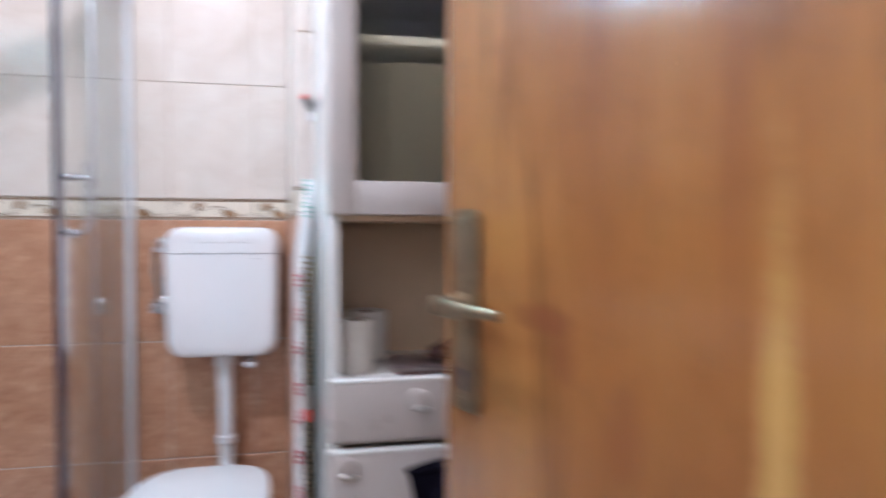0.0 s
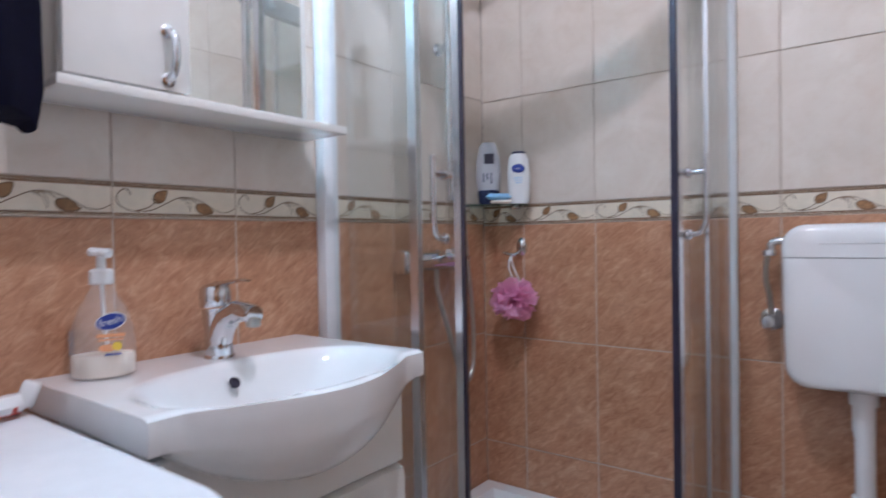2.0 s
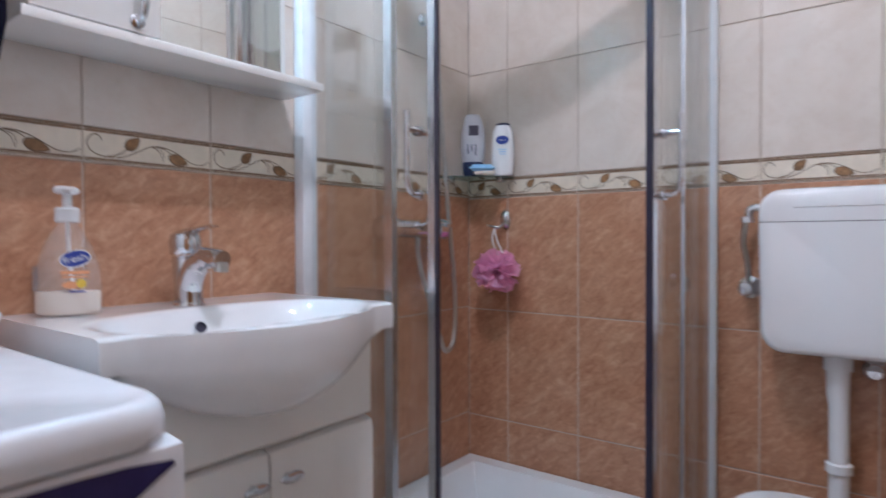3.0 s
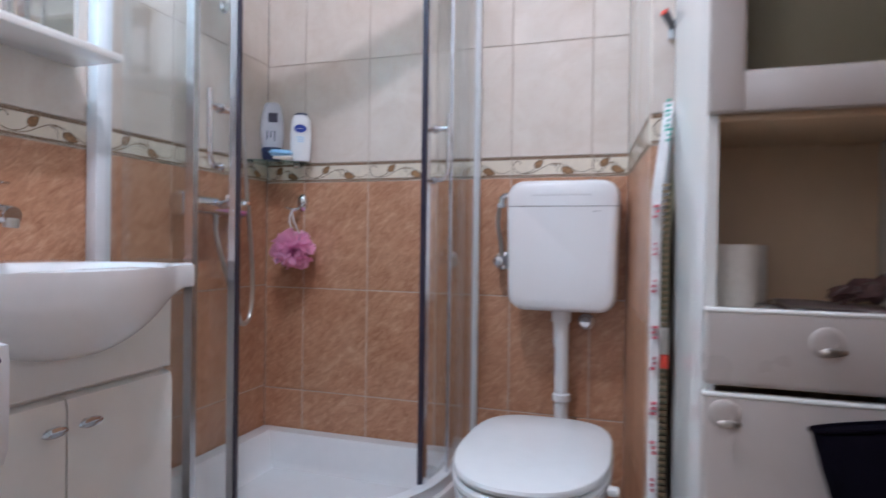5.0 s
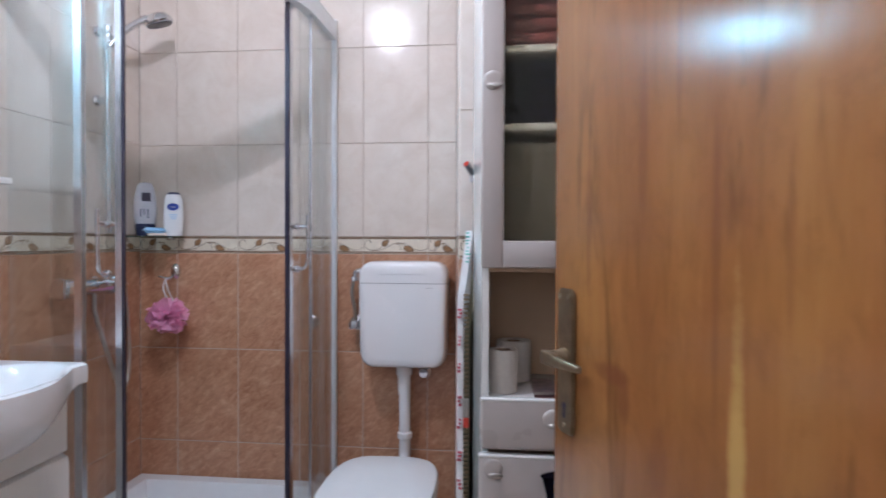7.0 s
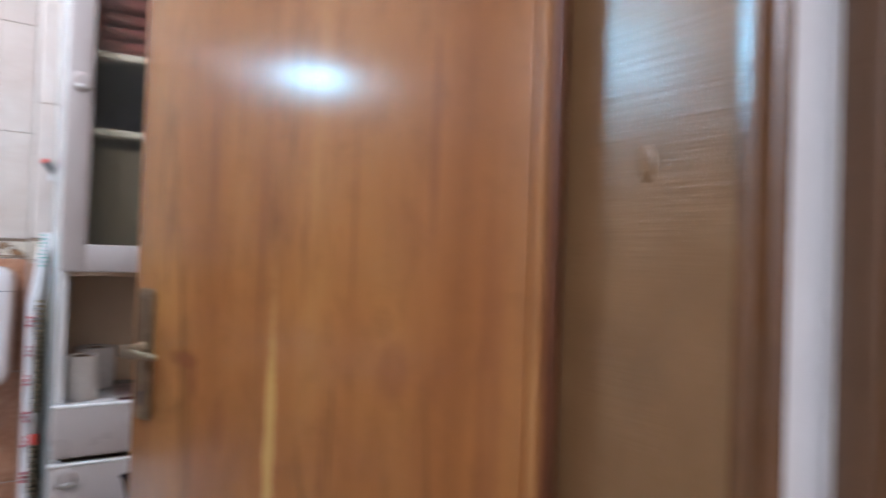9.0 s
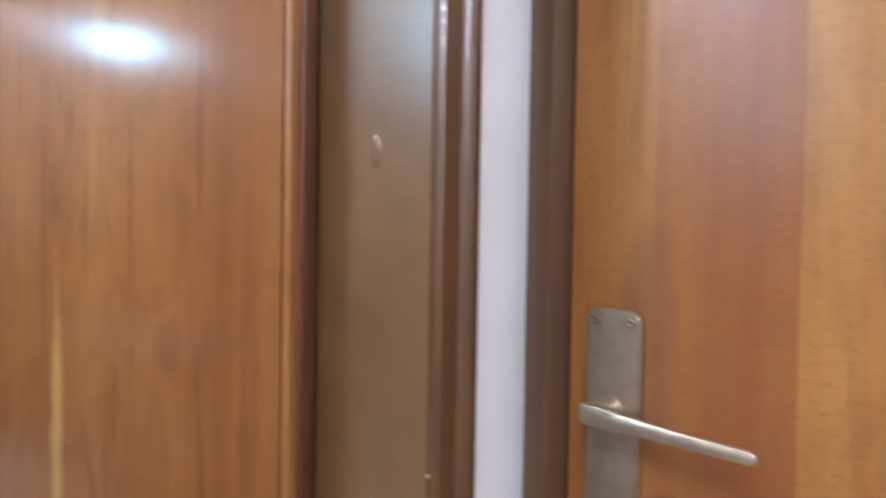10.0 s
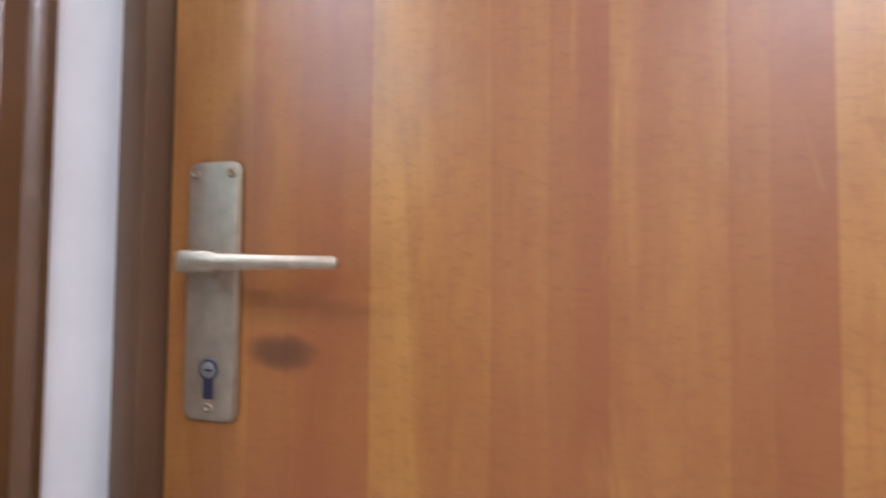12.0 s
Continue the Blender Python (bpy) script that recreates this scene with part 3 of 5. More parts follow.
def door_leaf(door, width, thick, veneer, edge):
    """Leaf in its own frame: local x from the hinge to the handle, local +y is the seen face."""
    local_part("panel", box(0.0193, width, -thick, 0, 0.008, HEAD - 0.008, 0.0025), veneer, door, "varnished veneer with upright grain")
    local_part("rebate", box(0.003, 0.0088, -thick + 0.002, -0.016, 0.008, HEAD - 0.008, 0.003), REBATE, door, "dark reddish rebate")
    local_part("hinge_edge", box(0.009, 0.0190, -thick + 0.002, -0.003, 0.008, HEAD - 0.008, 0.003), edge, door, "lighter solid wood edge with a rebate")


def door_handle(door, x, z, plate_w, plate_h, reach, material, way, bit, lever_up=0.0):
    """Back plate, screws, keyhole, neck and lever; local +y is out of the door; the lever points along local x * way."""
    plate = prism([(px, pz) for px, pz in rounded_rect(plate_w, plate_h, 0.010, 4)], 0, 0.006, 0.0022)
    pm = Matrix.Translation((x, 0.0, z)) @ Matrix(((1, 0, 0, 0), (0, 0, 1, 0), (0, 1, 0, 0), (0, 0, 0, 1)))
    pl = local_part("handle_plate", moved(plate, pm), material, door, "long metal back plate with rounded corners")
    for sx, sz in ((-plate_w / 2 + 0.009, plate_h / 2 - 0.011), (plate_w / 2 - 0.009, plate_h / 2 - 0.011), (0, -plate_h / 2 + 0.012)):
        sc = lathe([(0.0042, 0), (0.0042, 0.0015), (0.0030, 0.0022), (0.0010, 0.0008)], 12, Matrix.Translation((x + sx, 0.006, z + sz)) @ Matrix.Rotation(radians(-90), 4, "X"))
        local_part("screw", sc, DULLBRASS, pl)
    hz = z + plate_h * 0.125 + lever_up
    rose = lathe([(0.0125, 0), (0.0125, 0.003), (0.0105, 0.006), (0.0095, 0.026), (0.0095, 0.030)], 18, Matrix.Translation((x, 0.006, hz)) @ Matrix.Rotation(radians(-90), 4, "X"))
    lv = local_part("lever", joined(rose,
        box(x - 0.011 if way > 0 else x - 0.028, x + 0.028 if way > 0 else x + 0.011, 0.029, 0.041, hz - 0.0098, hz + 0.0098, 0.004),
        loft([[(x + way * d, 0.0355 + oy * t + bow, hz + oz * h) for oy, oz in ((-1, -0.6), (-0.6, -1), (0.6, -1), (1, -0.6), (1, 0.6), (0.6, 1), (-0.6, 1), (-1, 0.6))]
              for d, t, h, bow in ((0.012, 0.0055, 0.0078, 0.0), (0.05, 0.0048, 0.0064, 0.001), (reach * 0.6, 0.0044, 0.0056, 0.001), (reach - 0.004, 0.0040, 0.0050, -0.001), (reach, 0.003, 0.0034, -0.001))])), material, door, "straight flat metal lever")
    if bit == "cylinder":
        kz = z - plate_h * 0.305
        local_part("lock_cylinder", joined(
            lathe([(0.0098, 0), (0.0098, 0.0007), (0.0085, 0.0012)], 20, Matrix.Translation((x, 0.006, kz)) @ Matrix.Rotation(radians(-90), 4, "X")),
            box(x - 0.0055, x + 0.0055, 0.0058, 0.0066, kz - 0.026, kz - 0.007)), plain("cylinder_dark", (0.05, 0.05, 0.09), 0.35, 0.6), pl, "dark euro-profile lock cylinder")
        local_part("lock_face", joined(
            lathe([(0.0072, 0), (0.0072, 0.0016), (0.0062, 0.0020)], 20, Matrix.Translation((x, 0.006, kz)) @ Matrix.Rotation(radians(-90), 4, "X")),
            ), STEEL, pl)
        local_part("key_slot", box(x - 0.005, x + 0.003, 0.0078, 0.0084, kz - 0.0012, kz + 0.0012), SEAL, pl)
    else:
        kz = z - plate_h * 0.305
        local_part("keyhole", joined(lathe([(0.0048, 0), (0.0048, 0.0006)], 12, Matrix.Translation((x, 0.006, kz)) @ Matrix.Rotation(radians(-90), 4, "X")),
            box(x - 0.003, x + 0.003, 0.0055, 0.0066, kz - 0.018, kz - 0.002)), SEAL, pl, "dark keyhole")
    return pl


door_leaf(door_1, LEAF_W, LEAF_T, HONEY, PALEWOOD)
door_handle(door_1, LEAF_W - 0.040, 1.0055, 0.044, 0.208, 0.088, DULLBRASS, -1, "key", -0.019)

# ---- the other door in the hall ----
frame_2 = thing("door_frame", "brown painted frame of a closed hall door", "door frame", (RIGHT, D2_L, 0), kind="structure")
part("jamb", box(RIGHT - 0.022, RIGHT + 0.06, D2_L, D2_L + 0.031, 0, HEAD + 0.04, 0.003), MIDBROWN, frame_2, "mid-brown painted jamb board")
part("jamb", box(RIGHT - 0.022, RIGHT + 0.06, D2_R - 0.044, D2_R, 0, HEAD + 0.04, 0.003), MIDBROWN, frame_2)
part("head_board", box(RIGHT - 0.022, RIGHT + 0.06, D2_R, D2_L, HEAD - 0.01, HEAD + 0.04, 0.003), MIDBROWN, frame_2)
door_2 = thing("door_2", "closed reddish-brown varnished door with broad veneer stripes", "door", (RIGHT + 0.008, D2_R, 0), kind="structure")
door_2.rotation_euler[2] = radians(90)
D2_W = D2_L - D2_R
local_part("panel", box(0.003, D2_W - 0.003, -0.04, 0, 0.008, HEAD - 0.014, 0.002), REDWOOD, door_2, "veneer of alternating honey and red-brown stripes")
door_handle(door_2, D2_W - 0.055, 0.9975, 0.056, 0.233, 0.139, BRASS, -1, "cylinder", -0.004)

# ---- shower ----
SX, SY, SR = -0.428, 1.333, 0.45
CX, CY = SX - SR, SY + SR


def shower_path(off=0.0, step=3.0):
    """Line of the enclosure from the left wall round to the back wall, moved outwards by off."""
    pts = [(LEFT, SY - off)]
    n = int(90 / step)
    pts += [(CX + (SR + off) * math.sin(radians(90 * k / n)), CY - (SR + off) * math.cos(radians(90 * k / n))) for k in range(n + 1)]
    return pts + [(SX + off, BACK)]


def path_point(off, s):
    """Point, and unit way, at the length s along the line."""
    pts = [Vector((x, y, 0)) for x, y in shower_path(off)]
    for a, b in zip(pts, pts[1:]):
        d = (b - a).length
        if s <= d:
            return a + (b - a) * (s / d), (b - a).normalized()
        s -= d
    return pts[-1], (pts[-1] - pts[-2]).normalized()


def sheet(off, s0, s1, z0, z1, thick, n=18):
    rings = []
    for k in range(n + 1):
        p, d = path_point(off, s0 + (s1 - s0) * k / n)
        out = Vector((d.y, -d.x, 0)) * thick / 2
        rings.append([p - out + Vector((0, 0, z0)), p + out + Vector((0, 0, z0)), p + out + Vector((0, 0, z1)), p - out + Vector((0, 0, z1))])
    return loft(rings)


TRAY_Z, TOP_Z = 0.262, 2.0
total = sum((Vector(b) - Vector(a)).length for a, b in zip(shower_path(), shower_path()[1:]))
tray = thing("shower_tray", "white acrylic quadrant shower tray with a raised apron", "shower tray", (LEFT + 0.4, BACK - 0.35, 0))
outline = [(LEFT + 0.003, BACK - 0.003)] + [(x if i else LEFT + 0.003, y) for i, (x, y) in enumerate(shower_path(0.035))][:-1] + [(SX + 0.035, BACK - 0.003)]
inner = [(LEFT + 0.055, BACK - 0.055)] + [(max(x, LEFT + 0.055), y) for x, y in shower_path(-0.05)][:-1] + [(SX - 0.05, BACK - 0.055)]


def tray_rim():
    """The rim ring with the sunken floor inside it."""
    c = Vector((LEFT + 0.38, BACK - 0.36, 0))
    rings = []
    for base, f, z in ((outline, 0.995, 0.0), (outline, 1.0, TRAY_Z - 0.03), (outline, 0.999, TRAY_Z - 0.006), (outline, 0.99, TRAY_Z), (inner, 1.0, TRAY_Z), (inner, 0.985, TRAY_Z - 0.012), (inner, 0.93, TRAY_Z - 0.09), (inner, 0.86, TRAY_Z - 0.112), (inner, 0.3, TRAY_Z - 0.118), (inner, 0.01, TRAY_Z - 0.119)):
        rings.append([(c.x + (x - c.x) * f, c.y + (y - c.y) * f, z) for x, y in base])
    return rings


TRAY_RINGS = tray_rim()
part("apron", loft(TRAY_RINGS[:5], cap=False), CERAMIC, tray, "white apron with rounded rim")
part("basin", loft(TRAY_RINGS[4:], cap=False), CERAMIC, tray, "sunken white shower basin")

cabin = thing("shower_enclosure", "quadrant shower enclosure with clear glass and open sliding doors", "shower enclosure", (SX, SY, TRAY_Z))
arc0 = CX - LEFT
arc = math.pi / 2 * SR
part("wall_profile", box(LEFT + 0.001, LEFT + 0.034, SY - 0.034, SY + 0.010, TRAY_Z, TOP_Z, 0.003), PROFILE_W, cabin, "white upright profile on the tiled wall")
part("wall_profile", box(SX + 0.000, SX + 0.018, BACK - 0.024, BACK - 0.001, TRAY_Z, TOP_Z, 0.003), PROFILE_W, cabin)
part("top_rail", joined(sheet(0.0, 0.02, total - 0.02, TOP_Z - 0.078, TOP_Z - 0.014, 0.036, 40)), PROFILE_W, cabin, "curved white top rail")
part("bottom_rail", sheet(0.0, 0.02, total - 0.02, TRAY_Z, TRAY_Z + 0.028, 0.034, 40), PROFILE_W, cabin, "curved white bottom rail")
part("fixed_pane", sheet(0.006, 0.034, arc0 - 0.03, TRAY_Z + 0.026, TOP_Z - 0.045, 0.005, 4), GLASS, cabin, "clear fixed glass pane").visible_shadow = False
part("fixed_pane", sheet(0.006, arc0 + arc + 0.0, total - 0.034, TRAY_Z + 0.026, TOP_Z - 0.045, 0.005, 4), GLASS, cabin, "clear fixed glass pane").visible_shadow = False
for s, half in ((arc0 - 0.034, 0.011), (arc0 + arc - 0.010, 0.004)):
    part("pane_post", sheet(0.006, s - half, s + half, TRAY_Z + 0.026, TOP_Z - 0.045, 0.018 if half > 0.01 else 0.009, 2), ALU, cabin, "aluminium edge profile")


def sliding_door(s0, s1, s_edge, s_handle, seal, outside):
    d = part("sliding_door", sheet(-0.018, s0, s1, TRAY_Z + 0.022, TOP_Z - 0.03, 0.006, 14), GLASS, cabin, "curved clear glass sliding door")
    d.visible_shadow = False
    part("edge_strip", sheet(-0.018, s_edge - 0.008, s_edge + 0.008, TRAY_Z + 0.022, TOP_Z - 0.03, 0.016, 2), ALU, d, "bluish aluminium closing strip")
    k = 0.011 if seal > 0 else -0.011
    part("seal", sheet(-0.018, s_edge + k - 0.0026, s_edge + k + 0.0026, TRAY_Z + 0.022, TOP_Z - 0.03, 0.014, 2), SEAL, d, "dark magnetic seal")
    p, w = path_point(-0.018, s_handle)
    out = Vector((w.y, -w.x, 0))
    z1, z0 = 1.235, 1.085
    bar = [p + out * 0.012 + Vector((0, 0, z0)), p + out * 0.035 + Vector((0, 0, z0 + 0.003)), p + out * 0.047 + Vector((0, 0, z0 + 0.02)), p + out * 0.05 + Vector((0, 0, z0 + 0.05)), p + out * 0.05 + Vector((0, 0, z1 + 0.022))]
    part("handle", joined(tube(smooth_line(bar, 5), 0.0062, 12),
        tube([p - out * 0.02 + Vector((0, 0, z1 - 0.015)), p + out * 0.05 + Vector((0, 0, z1 - 0.015))], 0.0065, 12),
        moved(lathe([(0.011, -0.006), (0.012, 0.0), (0.011, 0.006)], 14), turn(p.x + out.x * 0.012, p.y + out.y * 0.012, z1 - 0.015, out)),
        moved(lathe([(0.011, -0.006), (0.012, 0.0), (0.011, 0.006)], 14), turn(p.x + out.x * 0.01, p.y + out.y * 0.01, z0, out))), CHROME, d, "curved chrome handle")
    for s in (s0 + 0.05, s1 - 0.05):
        for z in (TOP_Z - 0.045, TRAY_Z + 0.035):
            part("roller", moved(lathe([(0.004, -0.012), (0.017, -0.010), (0.017, 0.010), (0.004, 0.012)], 16), turn(*(path_point(-0.03, s)[0] + Vector((0, 0, z))), out)), PLASTIC, d, "small plastic roller")


sliding_door(0.06, arc0 + 0.066, arc0 + 0.060, arc0 + 0.030, 1, True)
sliding_door(arc0 + arc - 0.150, total - 0.05, arc0 + arc - 0.143, arc0 + arc - 0.118, -1, True)

# riser rail, hand shower, mixer and hose on the left wall
shower = thing("shower_set", "chrome shower mixer with riser rail, hose and hand shower", "shower", (LEFT, 1.70, 1.02))
RX, RY = -1.155, 1.79
part("riser_rail", tube([(RX, RY, 1.20), (RX, RY, 1.92)], 0.010, 14), CHROME, shower)
for z in (1.66, 1.90):
    part("rail_bracket", joined(moved(lathe([(0.018, 0), (0.020, 0.006), (0.012, 0.012), (0.011, 0.05)], 16), turn(LEFT + 0.001, RY, z, (1, 0, 0))),
        moved(lathe([(0.014, -0.016), (0.016, 0), (0.014, 0.016)], 16), turn(RX, RY, z, (0, 0, 1)))), CHROME, shower, "chrome bracket")
part("head_holder", joined(moved(lathe([(0.016, -0.025), (0.018, 0), (0.016, 0.025)], 16), turn(RX, RY, 1.86, (0, 0, 1))),
    moved(lathe([(0.017, -0.004), (0.019, 0.004), (0.017, 0.02), (0.008, 0.026)], 16), turn(RX + 0.01, RY + 0.03, 1.855, (0.4, 0.8, -0.2)))), CHROME, shower, "chrome sliding holder knob")
part("hand_shower", joined(tube(smooth_line([(RX + 0.02, RY - 0.02, 1.84), (RX + 0.05, RY + 0.01, 1.90), (RX + 0.09, RY + 0.06, 1.955), (RX + 0.115, RY + 0.09, 1.975)], 5), [0.011] * 5 + [0.012] * 5 + [0.014] * 5 + [0.018], 14),
    moved(lathe([(0.010, 0.03), (0.035, 0.022), (0.048, 0.006), (0.050, -0.004), (0.046, -0.010)], 28), turn(RX + 0.125, RY + 0.10, 1.965, (-0.25, -0.2, 0.95)))), CHROME, shower, "chrome hand shower on its rail")
part("spray_face", moved(lathe([(0.044, 0.002), (0.044, -0.003), (0.030, -0.005), (0.004, -0.005)], 28), turn(RX + 0.128, RY + 0.102, 1.955, (-0.25, -0.2, 0.95))), GREY, shower, "grey spray face")
part("mixer_body", joined(tube([(-1.145, 1.615, 1.022), (-1.145, 1.775, 1.022)], [0.027, 0.027], 18),
    tube([(-1.145, 1.542, 1.022), (-1.145, 1.546, 1.022), (-1.145, 1.590, 1.022), (-1.145, 1.596, 1.022), (-1.145, 1.62, 1.022)], [0.030, 0.035, 0.034, 0.026, 0.026], 20),
    tube([(-1.145, 1.77, 1.022), (-1.145, 1.775, 1.022), (-1.145, 1.81, 1.022), (-1.145, 1.815, 1.022)], [0.026, 0.034, 0.034, 0.028], 18),
    moved(lathe([(0.032, 0), (0.030, 0.012), (0.016, 0.018), (0.016, 0.055)], 18), turn(LEFT + 0.001, 1.63, 1.022, (1, 0, 0))),
    moved(lathe([(0.032, 0), (0.030, 0.012), (0.016, 0.018), (0.016, 0.055)], 18), turn(LEFT + 0.001, 1.765, 1.022, (1, 0, 0)))), CHROME, shower, "round chrome thermostat bar")
part("mixer_lever", joined(tube([(-1.12, 1.70, 1.03), (-1.095, 1.70, 1.04)], 0.018, 16), loft([[(-1.10 + d, 1.70 + oy * 0.009, 1.043 - d * 0.2 + oz * 0.005) for oy, oz in ((-1, -1), (1, -1), (1, 1), (-1, 1))] for d in (0, 0.05, 0.07)])), CHROME, shower)
part("hose", tube(smooth_line([(-1.145, 1.70, 1.0), (-1.14, 1.70, 0.93), (-1.12, 1.72, 0.82), (-1.11, 1.76, 0.70), (-1.115, 1.80, 0.655), (-1.12, 1.845, 0.70), (-1.13, 1.86, 0.85), (-1.14, 1.84, 1.1), (-1.14, 1.80, 1.45), (-1.135, 1.775, 1.80), (-1.135, 1.77, 1.84)], 6), 0.0072, 10), STEEL, shower, "ribbed metal hose")

# corner shelf and the bottles on it
shelf_z = 1.192
corner_shelf = thing("corner_shelf", "frosted glass corner shelf in the shower", "shelf", (LEFT, BACK, shelf_z))
quarter = [(LEFT + 0.002, BACK - 0.002), (LEFT + 0.002, BACK - 0.165)] + [(LEFT + 0.175 * math.sin(radians(a)), BACK - 0.165 * math.cos(radians(a)) * (1 - 0.12 * math.sin(radians(2 * a)))) for a in range(9, 90, 9)] + [(LEFT + 0.175, BACK - 0.002)]
part("glass_plate", prism(quarter, shelf_z - 0.006, shelf_z, 0.001), SHELFGLASS, corner_shelf, "pale green glass plate")
part("clip", box(LEFT + 0.001, LEFT + 0.02, BACK - 0.13, BACK - 0.105, shelf_z - 0.016, shelf_z + 0.004, 0.002), CHROME, corner_shelf, "chrome clip")
part("clip", box(LEFT + 0.12, LEFT + 0.145, BACK - 0.02, BACK - 0.001, shelf_z - 0.016, shelf_z + 0.004, 0.002), CHROME, corner_shelf, "chrome clip")


def flat_bottle(profile, depth, n=20):
    """Bottle body from (half width, height) pairs with an oval section."""
    return loft([[(w * math.cos(2 * math.pi * k / n), depth * min(1, w / 0.02) * math.sin(2 * math.pi * k / n), h) for k in range(n)] for w, h in profile])


def label_disc(a, b, y, z, x=0.0, tilt=0.0):
    bm = bmesh.new()
    bm.faces.new([bm.verts.new((x + a * math.cos(2 * math.pi * k / 24), y, z + b * math.sin(2 * math.pi * k / 24))) for k in range(24)])
    return moved(bm, Matrix.Translation((x, y, z)) @ Matrix.Rotation(tilt, 4, "Y") @ Matrix.Translation((-x, -y, -z)))


def lettering(parent, text, size, m, material, name="lettering"):
    """Built-in letters, turned to a mesh, lying at the pose m in the parent's frame."""
    cu = bpy.data.curves.new("text", "FONT")
    cu.body, cu.size, cu.align_x, cu.align_y, cu.extrude = text, size, "CENTER", "CENTER", 0.0002
    tmp = bpy.data.objects.new("text", cu)
    me = bpy.data.meshes.new_from_object(tmp)
    bpy.data.objects.remove(tmp)
    bpy.data.curves.remove(cu)
    me.materials.clear()
    me.materials.append(material)
    ob = new(name, me)
    ob.parent = parent
    ob.matrix_basis = m
    return ob


UPRIGHT = Matrix.Rotation(radians(90), 4, "X")
gel = thing("shower_gel_bottle", "translucent grey shower gel bottle standing on its dark cap", "bottle", (-1.124, 1.955, shelf_z))
gel.rotation_euler[2] = radians(30)
gel.scale = (1.22, 1.1, 1.0)
local_part("body", flat_bottle([(0.020, 0.040), (0.029, 0.046), (0.033, 0.09), (0.031, 0.14), (0.024, 0.182), (0.018, 0.196), (0.006, 0.20)], 0.018), GELPLASTIC, gel, "cloudy grey plastic body")
local_part("cap", flat_bottle([(0.022, 0.0), (0.025, 0.004), (0.029, 0.040), (0.026, 0.045)], 0.019), NAVYCAP, gel, "navy blue flip cap")
local_part("label", box(-0.009, 0.016, -0.0200, -0.0192, 0.128, 0.160), SEAL, gel, "small black label", False)
local_part("print", joined(box(-0.013, -0.010, -0.0205, -0.0195, 0.07, 0.10), box(-0.003, 0.0, -0.0205, -0.0195, 0.078, 0.10), box(0.007, 0.010, -0.0205, -0.0195, 0.065, 0.10)), NAVYCAP, gel, "dark printed bars", False)
lotion = thing("lotion_bottle", "white body wash bottle with a navy round emblem", "bottle", (-1.030, 1.985, shelf_z))
lotion.rotation_euler[2] = radians(26)
lotion.scale = (1.34, 1.05, 0.92)
local_part("body", flat_bottle([(0.020, 0.0), (0.0245, 0.004), (0.0255, 0.03), (0.0265, 0.10), (0.0235, 0.15), (0.018, 0.168), (0.015, 0.170)], 0.019), PLASTIC, lotion, "glossy white plastic body")
local_part("cap", flat_bottle([(0.016, 0.170), (0.017, 0.173), (0.013, 0.178), (0.004, 0.179)], 0.014), NAVYCAP, lotion, "navy cap")
local_part("emblem", label_disc(0.015, 0.015, -0.0205, 0.118), BLUE, lotion, "round navy emblem", False)
local_part("print", joined(box(-0.007, 0.007, -0.0208, -0.0200, 0.1168, 0.1188)), PLASTIC, lotion, "", False)
local_part("small_print", joined(*[box(-0.010 + 0.002 * k, 0.010 - 0.001 * k, -0.0205, -0.0198, 0.085 - 0.008 * k, 0.0875 - 0.008 * k) for k in range(3)]), SKYBLUE, lotion, "pale printed bars", False)
razor = thing("soap_dish", "pale blue plastic soap dish resting on a soap bar", "soap dish", (-1.058, 1.915, shelf_z))
razor.rotation_euler[2] = radians(14)
local_part("soap_bar", prism(superellipse(0.004, 0, 0.034, 0.015, 3, 24), 0.0, 0.009, 0.003), SOAP, razor, "beige bar of soap underneath")
local_part("dish", moved(prism(superellipse(0, 0, 0.040, 0.018, 2.6, 28), 0.0, 0.020, 0.007, 3), Matrix.Translation((-0.004, 0, 0.010)) @ Matrix.Rotation(radians(3), 4, "Y")), SKYBLUE, razor)

# hook and bath puff on the back wall
HX = -1.052
hook = thing("wall_hook", "oval chrome hook stuck to the tiles", "hook", (HX, BACK, 1.05))
part("hook_plate", moved(lathe([(0.021, 0), (0.022, 0.005), (0.018, 0.012), (0.010, 0.017), (0.002, 0.018)], 24), turn(HX, BACK - 0.001, 1.055, (0, -1, 0)) @ Matrix.Diagonal((0.92, 1.4, 1, 1))), CHROME, hook, "oval chrome plate")
part("hook_arm", tube(smooth_line([(HX, BACK - 0.008, 1.045), (HX - 0.008, BACK - 0.030, 1.030), (HX - 0.025, BACK - 0.038, 1.031), (HX - 0.047, BACK - 0.038, 1.036)], 5), [0.006] * 10 + [0.005] * 6, 10), CHROME, hook)
puff = thing("bath_puff", "pink net bath puff hanging from the chrome hook", "bath puff", (-1.09, BACK - 0.07, 0.90))


